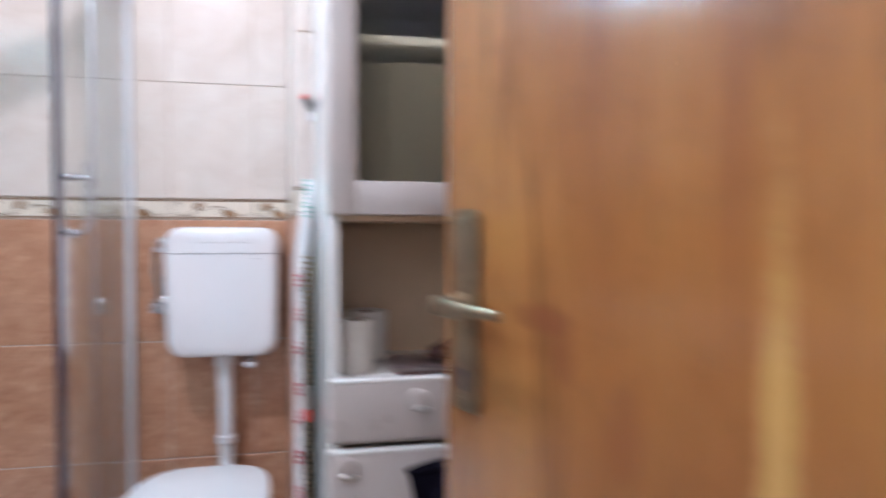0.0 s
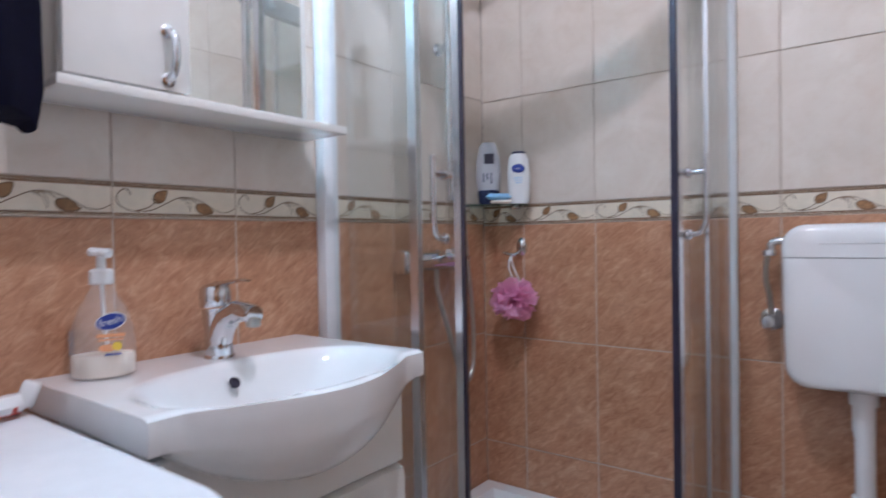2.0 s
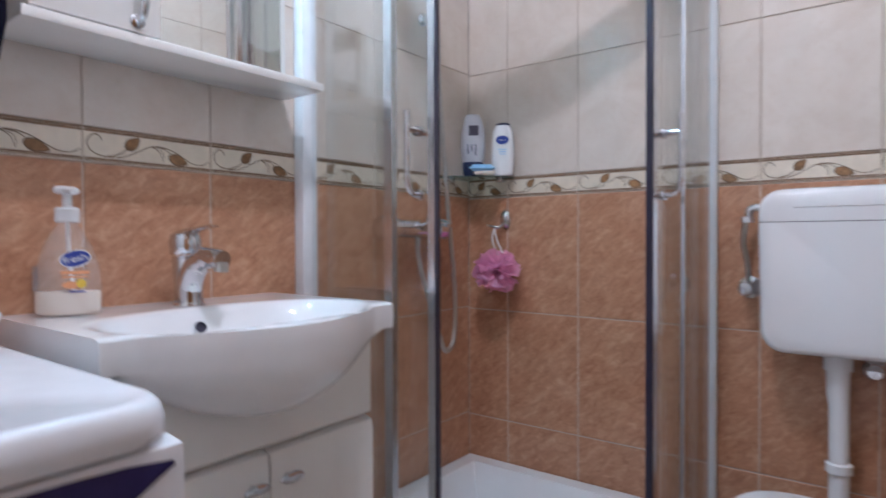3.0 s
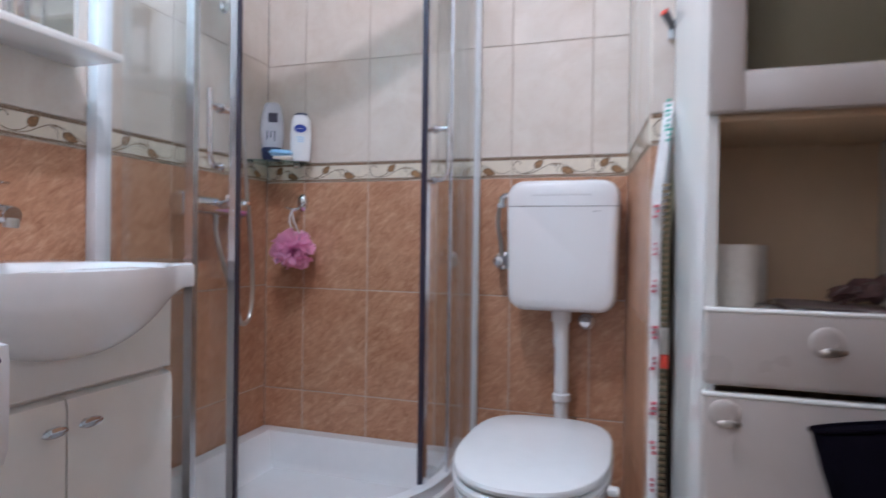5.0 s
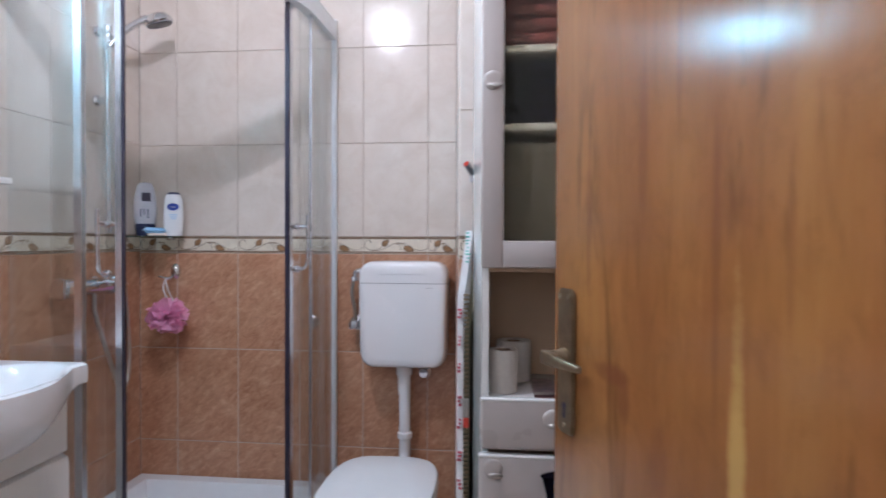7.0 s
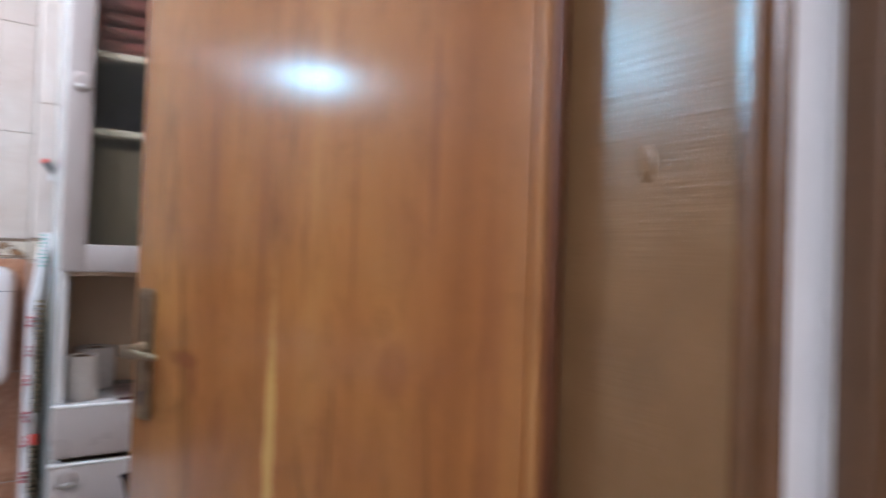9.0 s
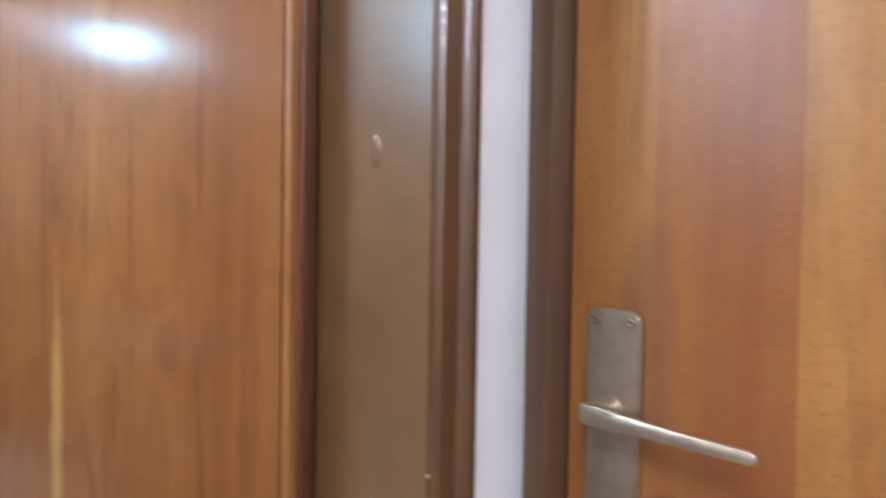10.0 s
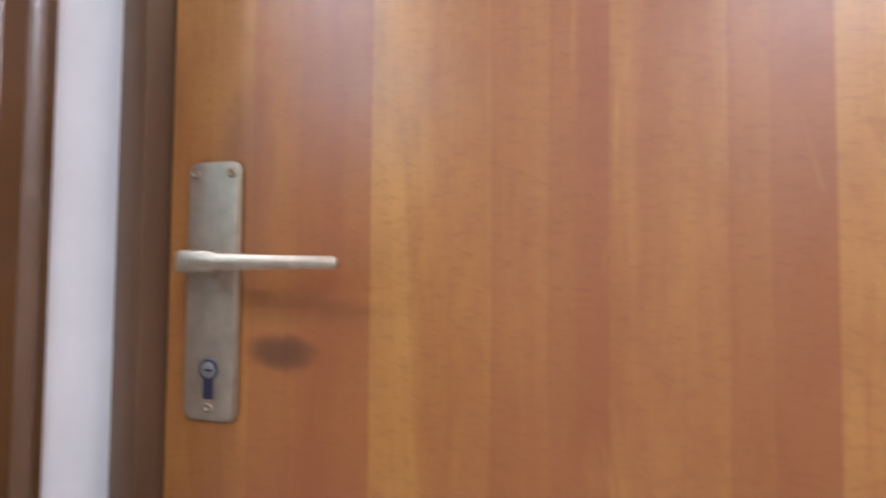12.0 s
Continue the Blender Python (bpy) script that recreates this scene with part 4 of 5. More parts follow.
def puff_mesh():
    """Crumpled net: many cupped, wavy petals of all sizes round a core."""
    rng = random.Random(7)
    bm = bmesh.new()
    for k in range(70):
        axis = Vector((rng.gauss(0, 1), rng.gauss(0, 1), rng.gauss(0, 1))).normalized()
        a = axis.orthogonal().normalized()
        a = (Matrix.Rotation(rng.uniform(0, 6.28), 3, axis) @ a).normalized()
        b = axis.cross(a)
        reach, wide, cup = rng.uniform(0.050, 0.070), rng.uniform(0.018, 0.034), rng.uniform(-0.4, 0.4)
        rows = []
        for i in range(5):
            r = 0.006 + (reach - 0.006) * i / 4
            half = wide * (0.25 + 0.75 * (i / 4) ** 0.7)
            row = []
            for j in range(7):
                q = j / 3 - 1
                crimp = 0.0045 * math.sin(3.1 * q * (1 + 0.5 * (k % 3)) + k) * i / 4
                p = axis * (r * (1 - 0.16 * q * q) + rng.uniform(-0.002, 0.002)) + a * half * q + b * (crimp + cup * half * q * q + rng.uniform(-0.0015, 0.0015))
                row.append(bm.verts.new(p))
            rows.append(row)
        for p, q in zip(rows, rows[1:]):
            for j in range(6):
                bm.faces.new((p[j], p[j + 1], q[j + 1], q[j]))
    return bm


PUFF_X, PUFF_Z = -1.036, 0.896
part("net", moved(puff_mesh(), Matrix.Translation((PUFF_X, BACK - 0.08, PUFF_Z)) @ Matrix.Diagonal((1.16, 1.16, 1.2, 1))), PINK, puff, "crumpled pink nylon net", False)
for dx in (-0.012, 0.010):
    part("cord", tube(smooth_line([(PUFF_X + dx, BACK - 0.06, PUFF_Z + 0.045), (HX - 0.016 + dx * 0.8, BACK - 0.045, 0.99), (HX - 0.022, BACK - 0.038, 1.027)], 4), 0.0022, 6), PLASTIC, puff, "white hanging cord")

# ---- toilet and cistern ----
cistern = thing("toilet_cistern", "white plastic wall-hung toilet cistern above the toilet", "cistern", (-0.138, BACK, 0.73))
CW, CH = 0.318, 0.375
cz = 0.9165
body_outline = rounded_rect(CW, CH, 0.050, 7)


def cistern_shell(low, high):
    """The softly pillowed casing between two heights."""
    rings = []
    for f, y in ((0.93, BACK - 0.001), (0.985, BACK - 0.03), (1.0, BACK - 0.09), (0.997, BACK - 0.120), (0.985, BACK - 0.136), (0.96, BACK - 0.146), (0.92, BACK - 0.151), (0.80, BACK - 0.153)):
        ring = []
        for x, z in body_outline:
            z2 = max(low, min(cz + z * f, high))
            ring.append((-0.138 + x * f * (0.955 + 0.045 * min(1, ((z2 - cz) / CH + 0.5) * 1.2)), y, z2))
        rings.append(ring)
    return loft(rings)


part("tank", cistern_shell(0.0, 1.0270), PLASTIC, cistern)
part("lid", cistern_shell(1.0290, 2.0), PLASTIC, cistern, "rounded white lid")
part("seam", box(-0.138 - 0.150, -0.138 + 0.150, BACK - 0.147, BACK - 0.01, 1.0265, 1.0295), GREY, cistern, "thin dark seam under the lid")
over = [(0.045, 1.1040), (0.090, 1.1045), (0.120, 1.1040), (0.137, 1.1015), (0.1475, 1.0970), (0.1525, 1.0890), (0.1545, 1.0665), (0.1545, 1.0600)]
skin = [(BACK - y, z) for y, z in over] + [(BACK - y + 0.006, z - 0.006) for y, z in reversed(over)]
part("flush_plate", loft([[(x, y, z) for y, z in skin] for x in (-0.138 - 0.083, -0.138 + 0.083)]), PLASTIC, cistern, "wide white flush plate curved over the lid")
part("scratch", tube([(-0.052, BACK - 0.1535, 1.012), (-0.040, BACK - 0.1535, 1.014), (-0.030, BACK - 0.1535, 1.013)], 0.0007, 4), GREY, cistern)
pipe = thing("flush_pipe", "white plastic flush pipe from cistern to bowl", "pipe", (-0.145, BACK - 0.07, 0.45))
PX, PY = -0.142, BACK - 0.075
part("pipe_body", joined(tube([(PX, PY, 0.735), (PX, PY, 0.70), (PX, PY, 0.64), (PX + 0.002, PY, 0.615), (PX + 0.003, PY, 0.46)], [0.024, 0.024, 0.023, 0.0205, 0.0205], 18), tube([(PX, PY, 0.735), (PX, PY, 0.695)], [0.029, 0.029], 18), tube(smooth_line([(PX + 0.003, PY, 0.46), (PX + 0.003, PY - 0.005, 0.40), (PX + 0.003, PY - 0.06, 0.36), (PX + 0.003, PY - 0.12, 0.355)], 4), 0.021, 16)), PLASTIC, pipe)
part("pipe_ring", moved(lathe([(0.022, 0), (0.027, 0.003), (0.027, 0.022), (0.022, 0.025)], 18), Matrix.Translation((PX + 0.003, PY, 0.462))), PLASTIC, pipe, "white collar ring")
stub = thing("pipe_cap", "small chrome capped pipe outlet below the cistern", "pipe cap", (-0.075, BACK - 0.05, 0.69))
part("cap", joined(moved(lathe([(0.022, 0), (0.024, 0.004), (0.024, 0.014), (0.013, 0.018), (0.013, 0.045)], 16), turn(-0.075, BACK - 0.001, 0.692, (0, -1, 0))), moved(lathe([(0.016, 0), (0.018, 0.004), (0.016, 0.010), (0.006, 0.012)], 14), turn(-0.075, BACK - 0.046, 0.692, (0, -1, 0.3)))), CHROME, stub)
valve = thing("angle_valve", "chrome angle valve with a grey flexible hose to the cistern", "valve", (-0.33, BACK, 0.868))
part("valve_body", joined(moved(lathe([(0.027, 0), (0.028, 0.004), (0.018, 0.010), (0.012, 0.014), (0.012, 0.05)], 20), turn(-0.333, BACK - 0.001, 0.868, (0, -1, 0))), moved(lathe([(0.014, 0), (0.018, 0.003), (0.019, 0.016), (0.014, 0.022), (0.004, 0.023)], 16), turn(-0.333, BACK - 0.05, 0.868, (0, -1, 0)))), CHROME, valve)
part("hose", tube(smooth_line([(-0.331, BACK - 0.035, 0.88), (-0.333, BACK - 0.045, 0.93), (-0.340, BACK - 0.055, 0.98), (-0.334, BACK - 0.06, 1.03), (-0.327, BACK - 0.06, 1.052)], 5), 0.0065, 10), STEEL, valve, "braided steel hose")
part("elbow", joined(tube(smooth_line([(-0.328, BACK - 0.06, 1.042), (-0.325, BACK - 0.06, 1.060), (-0.312, BACK - 0.06, 1.066), (-0.290, BACK - 0.06, 1.066)], 4), 0.010, 12), moved(lathe([(0.014, 0), (0.014, 0.014)], 6), turn(-0.330, BACK - 0.06, 1.030, (0, 0, 1)))), CHROME, valve)

toilet = thing("toilet", "white ceramic toilet with closed plastic lid", "toilet", (-0.142, 1.5, 0))
TXC, TYC, LID_Z = -0.143, 1.512, 0.474


def seat_ring(f, z, grow=0.0, n=44):
    """Outline of the lid: round front, squarer back."""
    out = []
    for k in range(n):
        t = 2 * math.pi * k / n
        c, s = math.cos(t), math.sin(t)
        e = 2.3 if s < 0 else 3.4
        out.append((TXC + (0.166 * f + grow) * math.copysign(abs(c) ** (2 / e), c), TYC + (0.252 * f + grow) * math.copysign(abs(s) ** (2 / e), s), z))
    return out


part("lid", loft([seat_ring(0.97, LID_Z - 0.020), seat_ring(0.995, LID_Z - 0.016), seat_ring(1.0, LID_Z - 0.009), seat_ring(0.985, LID_Z - 0.003), seat_ring(0.94, LID_Z), seat_ring(0.5, LID_Z + 0.003)]), SEAT, toilet, "closed white plastic lid")
part("seat", loft([seat_ring(0.97, LID_Z - 0.042), seat_ring(1.0, LID_Z - 0.038), seat_ring(1.005, LID_Z - 0.028), seat_ring(0.98, LID_Z - 0.0225)]), SEAT, toilet, "white plastic seat")
part("bowl", loft([[(TXC + (x - TXC) * fx, TYC + dy + (y - TYC) * fy, z) for x, y, _ in seat_ring(1.0, 0)] for fx, fy, dy, z in ((0.62, 0.62, 0.06, 0.0), (0.60, 0.60, 0.06, 0.03), (0.56, 0.56, 0.05, 0.14), (0.66, 0.72, 0.03, 0.25), (0.90, 0.92, 0.01, 0.36), (0.99, 0.98, 0.0, 0.41), (1.0, 0.99, 0.0, LID_Z - 0.044))]), CERAMIC, toilet, "white ceramic bowl on a foot")
for d in (-0.07, 0.07):
    part("hinge", tube([(TXC + d - 0.012, TYC + 0.235, LID_Z - 0.016), (TXC + d + 0.012, TYC + 0.235, LID_Z - 0.016)], 0.011, 12), PLASTIC, toilet)
part("spout", box(TXC + 0.160, TXC + 0.182, 1.40, 1.425, LID_Z - 0.045, LID_Z - 0.030, 0.004), PLASTIC, toilet, "small seat bumper tab")

# ---- tall cabinet ----
KX0, KX1, KY0, KY1, KTOP = 0.165, 0.490, 1.185, 1.455, 1.92
cabinet = thing("tall_cabinet", "tall white bathroom cabinet with glazed door, open niche and drawer", "cabinet", ((KX0 + KX1) / 2, KY1, 0))
part("side_panel", loft([[(KX0, KY0 + 0.002, z), (KX0 + 0.0158, KY0 + 0.002, z), (KX0 + 0.0158, KY1, z), (KX0 - 0.034, KY1, z)] for z in (0.02, KTOP)]), LACQUER, cabinet, "glossy white side board", False)
part("side_panel", box(KX1 - 0.016, KX1, KY0 + 0.004, KY1, 0.02, KTOP, 0.002), LACQUER, cabinet)
part("back_panel", box(KX0 + 0.016, KX1 - 0.016, KY1 - 0.006, KY1, 0.02, KTOP), NICHE, cabinet, "thin beige back board")
for z, inset, mt in ((0.06, 0.006, LACQUER), (0.699, 0.06, NICHE), (0.806, 0.006, LACQUER), (1.108, 0.006, NICHE), (1.425, 0.006, LACQUER), (1.60, 0.006, LACQUER), (KTOP - 0.016, 0.006, LACQUER)):
    part("shelf", box(KX0 + 0.016, KX1 - 0.016, KY0 + inset, KY1 - 0.006, z, z + 0.016, 0.001), mt, cabinet)
part("plinth", box(KX0 + 0.01, KX1 - 0.01, KY0 + 0.04, KY1 - 0.01, 0, 0.06), LACQUER, cabinet)


def knob(x, y, z, parent):
    """Round white boss with a small metal grip."""
    k = part("knob", moved(lathe([(0.022, 0), (0.021, 0.0015), (0.018, 0.003), (0.010, 0.0035)], 22), turn(x, y, z + 0.010, (0, -1, 0))), SHADED_FOIL, parent, "white round knob boss")
    part("grip", moved(moved(lathe([(0.003, -0.006), (0.008, -0.004), (0.010, 0.0), (0.008, 0.003), (0.003, 0.004)], 18), Matrix.Diagonal((1.7, 0.6, 0.7, 1))), turn(x + 0.006, y - 0.010, z - 0.002, (0, -1, 0))), STEEL, k, "pale oval metal grip")


def front(name, x0, x1, z0, z1, label=""):
    """A door or drawer front with softly rounded edges, lying before the carcass."""
    return part(name, box(x0, x1, KY0 - 0.020, KY0, z0, z1, 0.0095, 4), SHADED_FOIL, cabinet, label)


drawer = front("drawer", KX0 - 0.002, KX1 + 0.002, 0.712, 0.828, "drawer front")
knob((KX0 + KX1) / 2 - 0.005, KY0 - 0.020, 0.775, drawer)
lower = front("lower_door", KX0 - 0.005, KX1 + 0.002, 0.07, 0.702, "plain lower door")
# white strips stand in for light caught on the fronts' top edges
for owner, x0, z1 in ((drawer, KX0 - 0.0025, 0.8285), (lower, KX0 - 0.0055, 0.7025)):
    part("edge_band", box(x0, KX1 + 0.0025, KY0 - 0.0206, KY0 - 0.001, z1 - 0.0085, z1, 0.0038, 3), LACQUER, owner, "top edge whitened for the light it catches")
knob(KX0 + 0.027, KY0 - 0.020, 0.661, lower)
gx0, gx1, gz0, gz1 = 0.214, 0.440, 1.178, KTOP - 0.065
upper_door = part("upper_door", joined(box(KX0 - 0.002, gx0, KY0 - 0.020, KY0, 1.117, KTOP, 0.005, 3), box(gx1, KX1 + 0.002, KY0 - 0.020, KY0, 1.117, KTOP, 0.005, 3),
    box(gx0 - 0.004, gx1 + 0.004, KY0 - 0.0195, KY0 - 0.0005, 1.1175, gz0, 0.004, 2), box(gx0 - 0.004, gx1 + 0.004, KY0 - 0.0195, KY0 - 0.0005, gz1, KTOP - 0.0005, 0.004, 2)), SHADED_FOIL, cabinet, "framed upper door with a glass panel")
part("pane", box(gx0 - 0.006, gx1 + 0.006, KY0 - 0.012, KY0 - 0.008, gz0 - 0.006, gz1 + 0.006), FROST, upper_door, "smoky obscured glass").visible_shadow = False
knob(KX0 + 0.024, KY0 - 0.020, 1.522, upper_door)
for x0, x1, z0, z1, mt, lb in ((0.18, 0.46, 1.441, 1.585, NAVY, "folded dark towels behind the cabinet glass"), (0.20, 0.45, 1.124, 1.40, OLIVE, "olive towels stacked behind the cabinet glass"), (0.20, 0.45, 1.616, 1.75, MAROON, "brown towels behind the cabinet glass")):
    tw = thing("folded_towel", lb, "towel", ((x0 + x1) / 2, 1.32, z0))
    n = 1 if mt is OLIVE else 4
    for k in range(n):
        a, b = z0 + (z1 - z0) * k / n, z0 + (z1 - z0) * (k + 1) / n
        part("fold", box(x0 + 0.004 * (k % 2), x1 - 0.003 * k, 1.197 + 0.003 * (k % 3), 1.43, a, b - 0.001, 0.012, 3), mt, tw)


def toilet_roll(x, y, z, r=0.048, h=0.095):
    ro = thing("toilet_roll", "white toilet paper roll standing in the cabinet niche", "toilet roll", (x, y, z), "toilet rolls in the niche")
    local_part("paper", joined(lathe([(0.020, 0.001), (r * 0.97, 0.0), (r, 0.004), (r, h - 0.004), (r * 0.97, h), (0.020, h - 0.001), (0.020, 0.001)], 28)), PAPER, ro)
    local_part("core", lathe([(0.0195, 0.001), (0.0195, h - 0.002), (0.018, h - 0.002), (0.018, 0.001)], 20), plain("card", (0.32, 0.22, 0.15), 0.9), ro, "brown cardboard core")


toilet_roll(0.214, 1.255, 0.8225, 0.033, 0.10)
toilet_roll(0.240, 1.385, 0.8225, 0.045, 0.10)
mags = thing("magazine", "glossy printed leaflet lying in the cabinet niche", "magazine", (0.36, 1.28, 0.8225))
for k, (mt, dz) in enumerate(((MAROON, 0), (PAPER, 0.004), (MAGAZINE, 0.008))):
    bm = loft([[(0.285 + 0.16 * u, 1.20 + 0.13 * v + 0.01 * k, 0.8232 + dz + 0.006 * math.sin(3 * u + k) * u) for u in (0, 0.25, 0.5, 0.75, 1)] for v in (0, 0.5, 1)], closed=False, cap=False)
    bmesh.ops.solidify(bm, geom=bm.faces[:], thickness=0.002)
    part("page", bm, mt, mags, "" if k else "curled printed page")
crumple = thing("paper_bag", "crumpled dark printed packet in the cabinet niche", "packet", (0.41, 1.31, 0.84))
bm = bmesh.new()
bmesh.ops.create_icosphere(bm, subdivisions=3, radius=1)
for v in bm.verts:
    v.co = Vector((0.405 + 0.045 * v.co.x, 1.30 + 0.04 * v.co.y, 0.852 + 0.013 * v.co.z + 0.25 * 0.045 * v.co.x)) + noise.noise_vector(v.co * 2.6) * 0.020
part("wrapper", bm, PACKET, crumple, "", False)

bag = thing("black_bag", "black plastic bag hanging on the cabinet's lower door", "bag", (0.40, 1.12, 0.66))
rings = []
for z, x0, x1, y0 in ((0.665, 0.298, 0.47, 1.125), (0.62, 0.312, 0.475, 1.10), (0.52, 0.335, 0.485, 1.075), (0.40, 0.345, 0.49, 1.07), (0.30, 0.35, 0.49, 1.085), (0.27, 0.36, 0.48, 1.11)):
    ring = []
    for k in range(28):
        t = 2 * math.pi * k / 28
        c, s = math.cos(t), math.sin(t)
        r = 1 + 0.05 * math.sin(5 * t + z * 30)
        xx = (x0 + x1) / 2 + (x1 - x0) / 2 * r * math.copysign(abs(c) ** 0.7, c)
        ring.append((xx, (y0 + 1.162) / 2 + (1.162 - y0) / 2 * s, z + (0.16 * (xx - x0) if z > 0.6 else 0)))
    rings.append(ring)
part("sack", loft(rings), BLACK, bag, "crinkled black plastic")
part("rim", tube(rings[0] + rings[0][:1], 0.0035, 8), BLACK, bag, "rolled black rim of the bag")

# ---- ironing board between cabinet and wall ----
board = thing("ironing_board", "folded ironing board with printed cotton cover leaning in the gap", "ironing board", (0.12, 1.45, 0))
BY0, BY1 = 1.405, 1.492


def board_side(x0, x1, z_top, y0, y1, bev=0.004):
    prof = [(y0, 0.03), (y1, 0.03), (y1, z_top - 0.18), (y1 - 0.012, z_top - 0.03), (y1 - 0.03, z_top), (y0 + 0.042, z_top - 0.02), (y0 + 0.012, z_top - 0.18)]
    bm = loft([[(x + (0.020 if z > z_top - 0.1 else 0), y, z) for y, z in prof] for x in (x0, x1)])
    return bm


part("cover", board_side(0.091, 0.109, 1.205, BY0, BY1), CLOTH, board, "white cotton cover with red print")
part("mesh_top", board_side(0.1095, 0.124, 1.10, BY0 + 0.006, BY1), MESH, board, "olive expanded-metal underside")
part("mesh_rib", joined(*[box(0.110, 0.1235, BY0 - 0.001, BY0 + 0.008, 0.06 + 0.012 * k, 0.0655 + 0.012 * k) for k in range(82)]), DULLBRASS, board, "row of mesh ribs")
pr = random.Random(11)
for mt, n, nm in ((PRINT_RED, 12, "red_print"), (GREEN, 3, "green_print")):
    for k in range(n):
        bars = []
        z = (0.14 + 0.075 * k + pr.uniform(0, 0.02)) if nm == "red_print" else 1.12 + 0.028 * k
        dx = 0.020 if z > 1.105 else 0
        for j in range(3):
            bars.append(box(0.0925 + dx + pr.uniform(0, 0.006), 0.100 + dx + pr.uniform(0, 0.006), BY0 + (0.0115 if z > 1.03 else 0) - 0.0012, BY0 + 0.014, z + 0.010 * j, z + 0.004 + 0.010 * j))
        part(nm, joined(*bars), mt, board, "printed motif bars", False)
marker = thing("paint_brush", "small flat brush with red ferrule hanging by the board", "brush", (0.118, 1.39, 0.70))
part("bristle", joined(*[box(0.110 + 0.005 * k, 0.1145 + 0.005 * k, 1.392, 1.399, 0.715, 0.765, 0.001) for k in range(3)]), STEEL, marker, "pale bristles")
part("ferrule", box(0.110, 0.125, 1.391, 1.400, 0.688, 0.714, 0.002), RED, marker, "red plastic ferrule")
whook = thing("wall_hook", "grey hook with a red tip on the tiled corner", "hook", (0.115, SHAFT, 1.37))
part("arm", joined(tube([(0.128, SHAFT - 0.012, 1.362), (0.112, SHAFT - 0.03, 1.386)], [0.007, 0.0085], 10)), GREY, whook, "grey plastic arm")
# solid bar modelled for the arm's reflection in the glossy cabinet side
part("arm", tube([(0.126, SHAFT - 0.012, 1.36), (0.148, SHAFT - 0.028, 1.390)], [0.005, 0.006], 10), ALU, whook, "pale bar in place of the arm's reflection")
part("base", box(0.119, 0.135, SHAFT - 0.012, SHAFT - 0.001, 1.340, 1.366, 0.003), PLASTIC, whook, "white hook base")
part("tip", tube([(0.111, SHAFT - 0.031, 1.387), (0.1096, SHAFT - 0.0325, 1.3885)], 0.0088, 10), RED, whook, "red tip")

# ---- vanity, basin and tap ----
VY0, VY1, SINK_Z = 0.706, 1.224, 0.870
vanity = thing("vanity_cabinet", "white vanity cabinet with two doors under the basin", "cabinet", (-1.0, 0.97, 0))
VX = -0.872
part("carcass", box(LEFT + 0.003, VX, VY0 + 0.02, VY1 - 0.02, 0.08, 0.79, 0.002), LACQUER, vanity)
part("plinth", box(LEFT + 0.01, VX - 0.03, VY0 + 0.03, VY1 - 0.03, 0, 0.08), LACQUER, vanity)
part("apron", box(VX, VX + 0.018, VY0 + 0.018, VY1 - 0.018, 0.656, 0.80, 0.005, 3), LACQUER, vanity, "front panel under the basin")
mid = (VY0 + VY1) / 2


def vanity_door(y0, y1, mirrored):
    """Door front with a pillowed face and a scooped outer edge."""
    rings = []
    n = 9
    for i in range(n):
        u = i / (n - 1)
        y = y0 + (y1 - y0) * u
        outer = u if mirrored else 1 - u
        dip = 0.006 * math.exp(-((outer - 0.72) / 0.10) ** 2)
        rings.append([(VX, y, 0.10), (VX + 0.016 - dip, y, 0.104), (VX + 0.020 - dip, y, 0.115), (VX + 0.020 - dip, y, 0.625), (VX + 0.016 - dip, y, 0.642), (VX, y, 0.648)])
    d = part("door", loft(rings), LACQUER, vanity, "glossy white door front")
    ky = y1 - 0.032 if not mirrored else y0 + 0.032
    hx = VX + 0.019
    part("handle", loft([[(hx + d, ky + p * math.cos(2 * math.pi * k / 24), 0.598 + q * math.sin(2 * math.pi * k / 24)) for k in range(24)] for d, p, q in ((0.0, 0.006, 0.005), (0.010, 0.006, 0.005), (0.012, 0.020, 0.007), (0.016, 0.024, 0.0095), (0.019, 0.022, 0.0085), (0.0205, 0.012, 0.004))]), CHROME, d, "oval chrome pull")


vanity_door(VY0 + 0.018, mid - 0.002, False)
vanity_door(mid + 0.002, VY1 - 0.018, True)

basin = thing("washbasin", "white ceramic washbasin with a bowed front set on the vanity", "washbasin", (-1.0, mid, SINK_Z))
BYA, BYB = 0.692, 1.230


def bow(y):
    """Front edge of the basin: short straight ends, then a wide bow."""
    u = (y - BYA) / (BYB - BYA)
    v = max(0.0, min(1.0, (u - 0.09) / 0.82))
    return -0.820 + 0.080 * math.sin(math.pi * v) ** 1.15


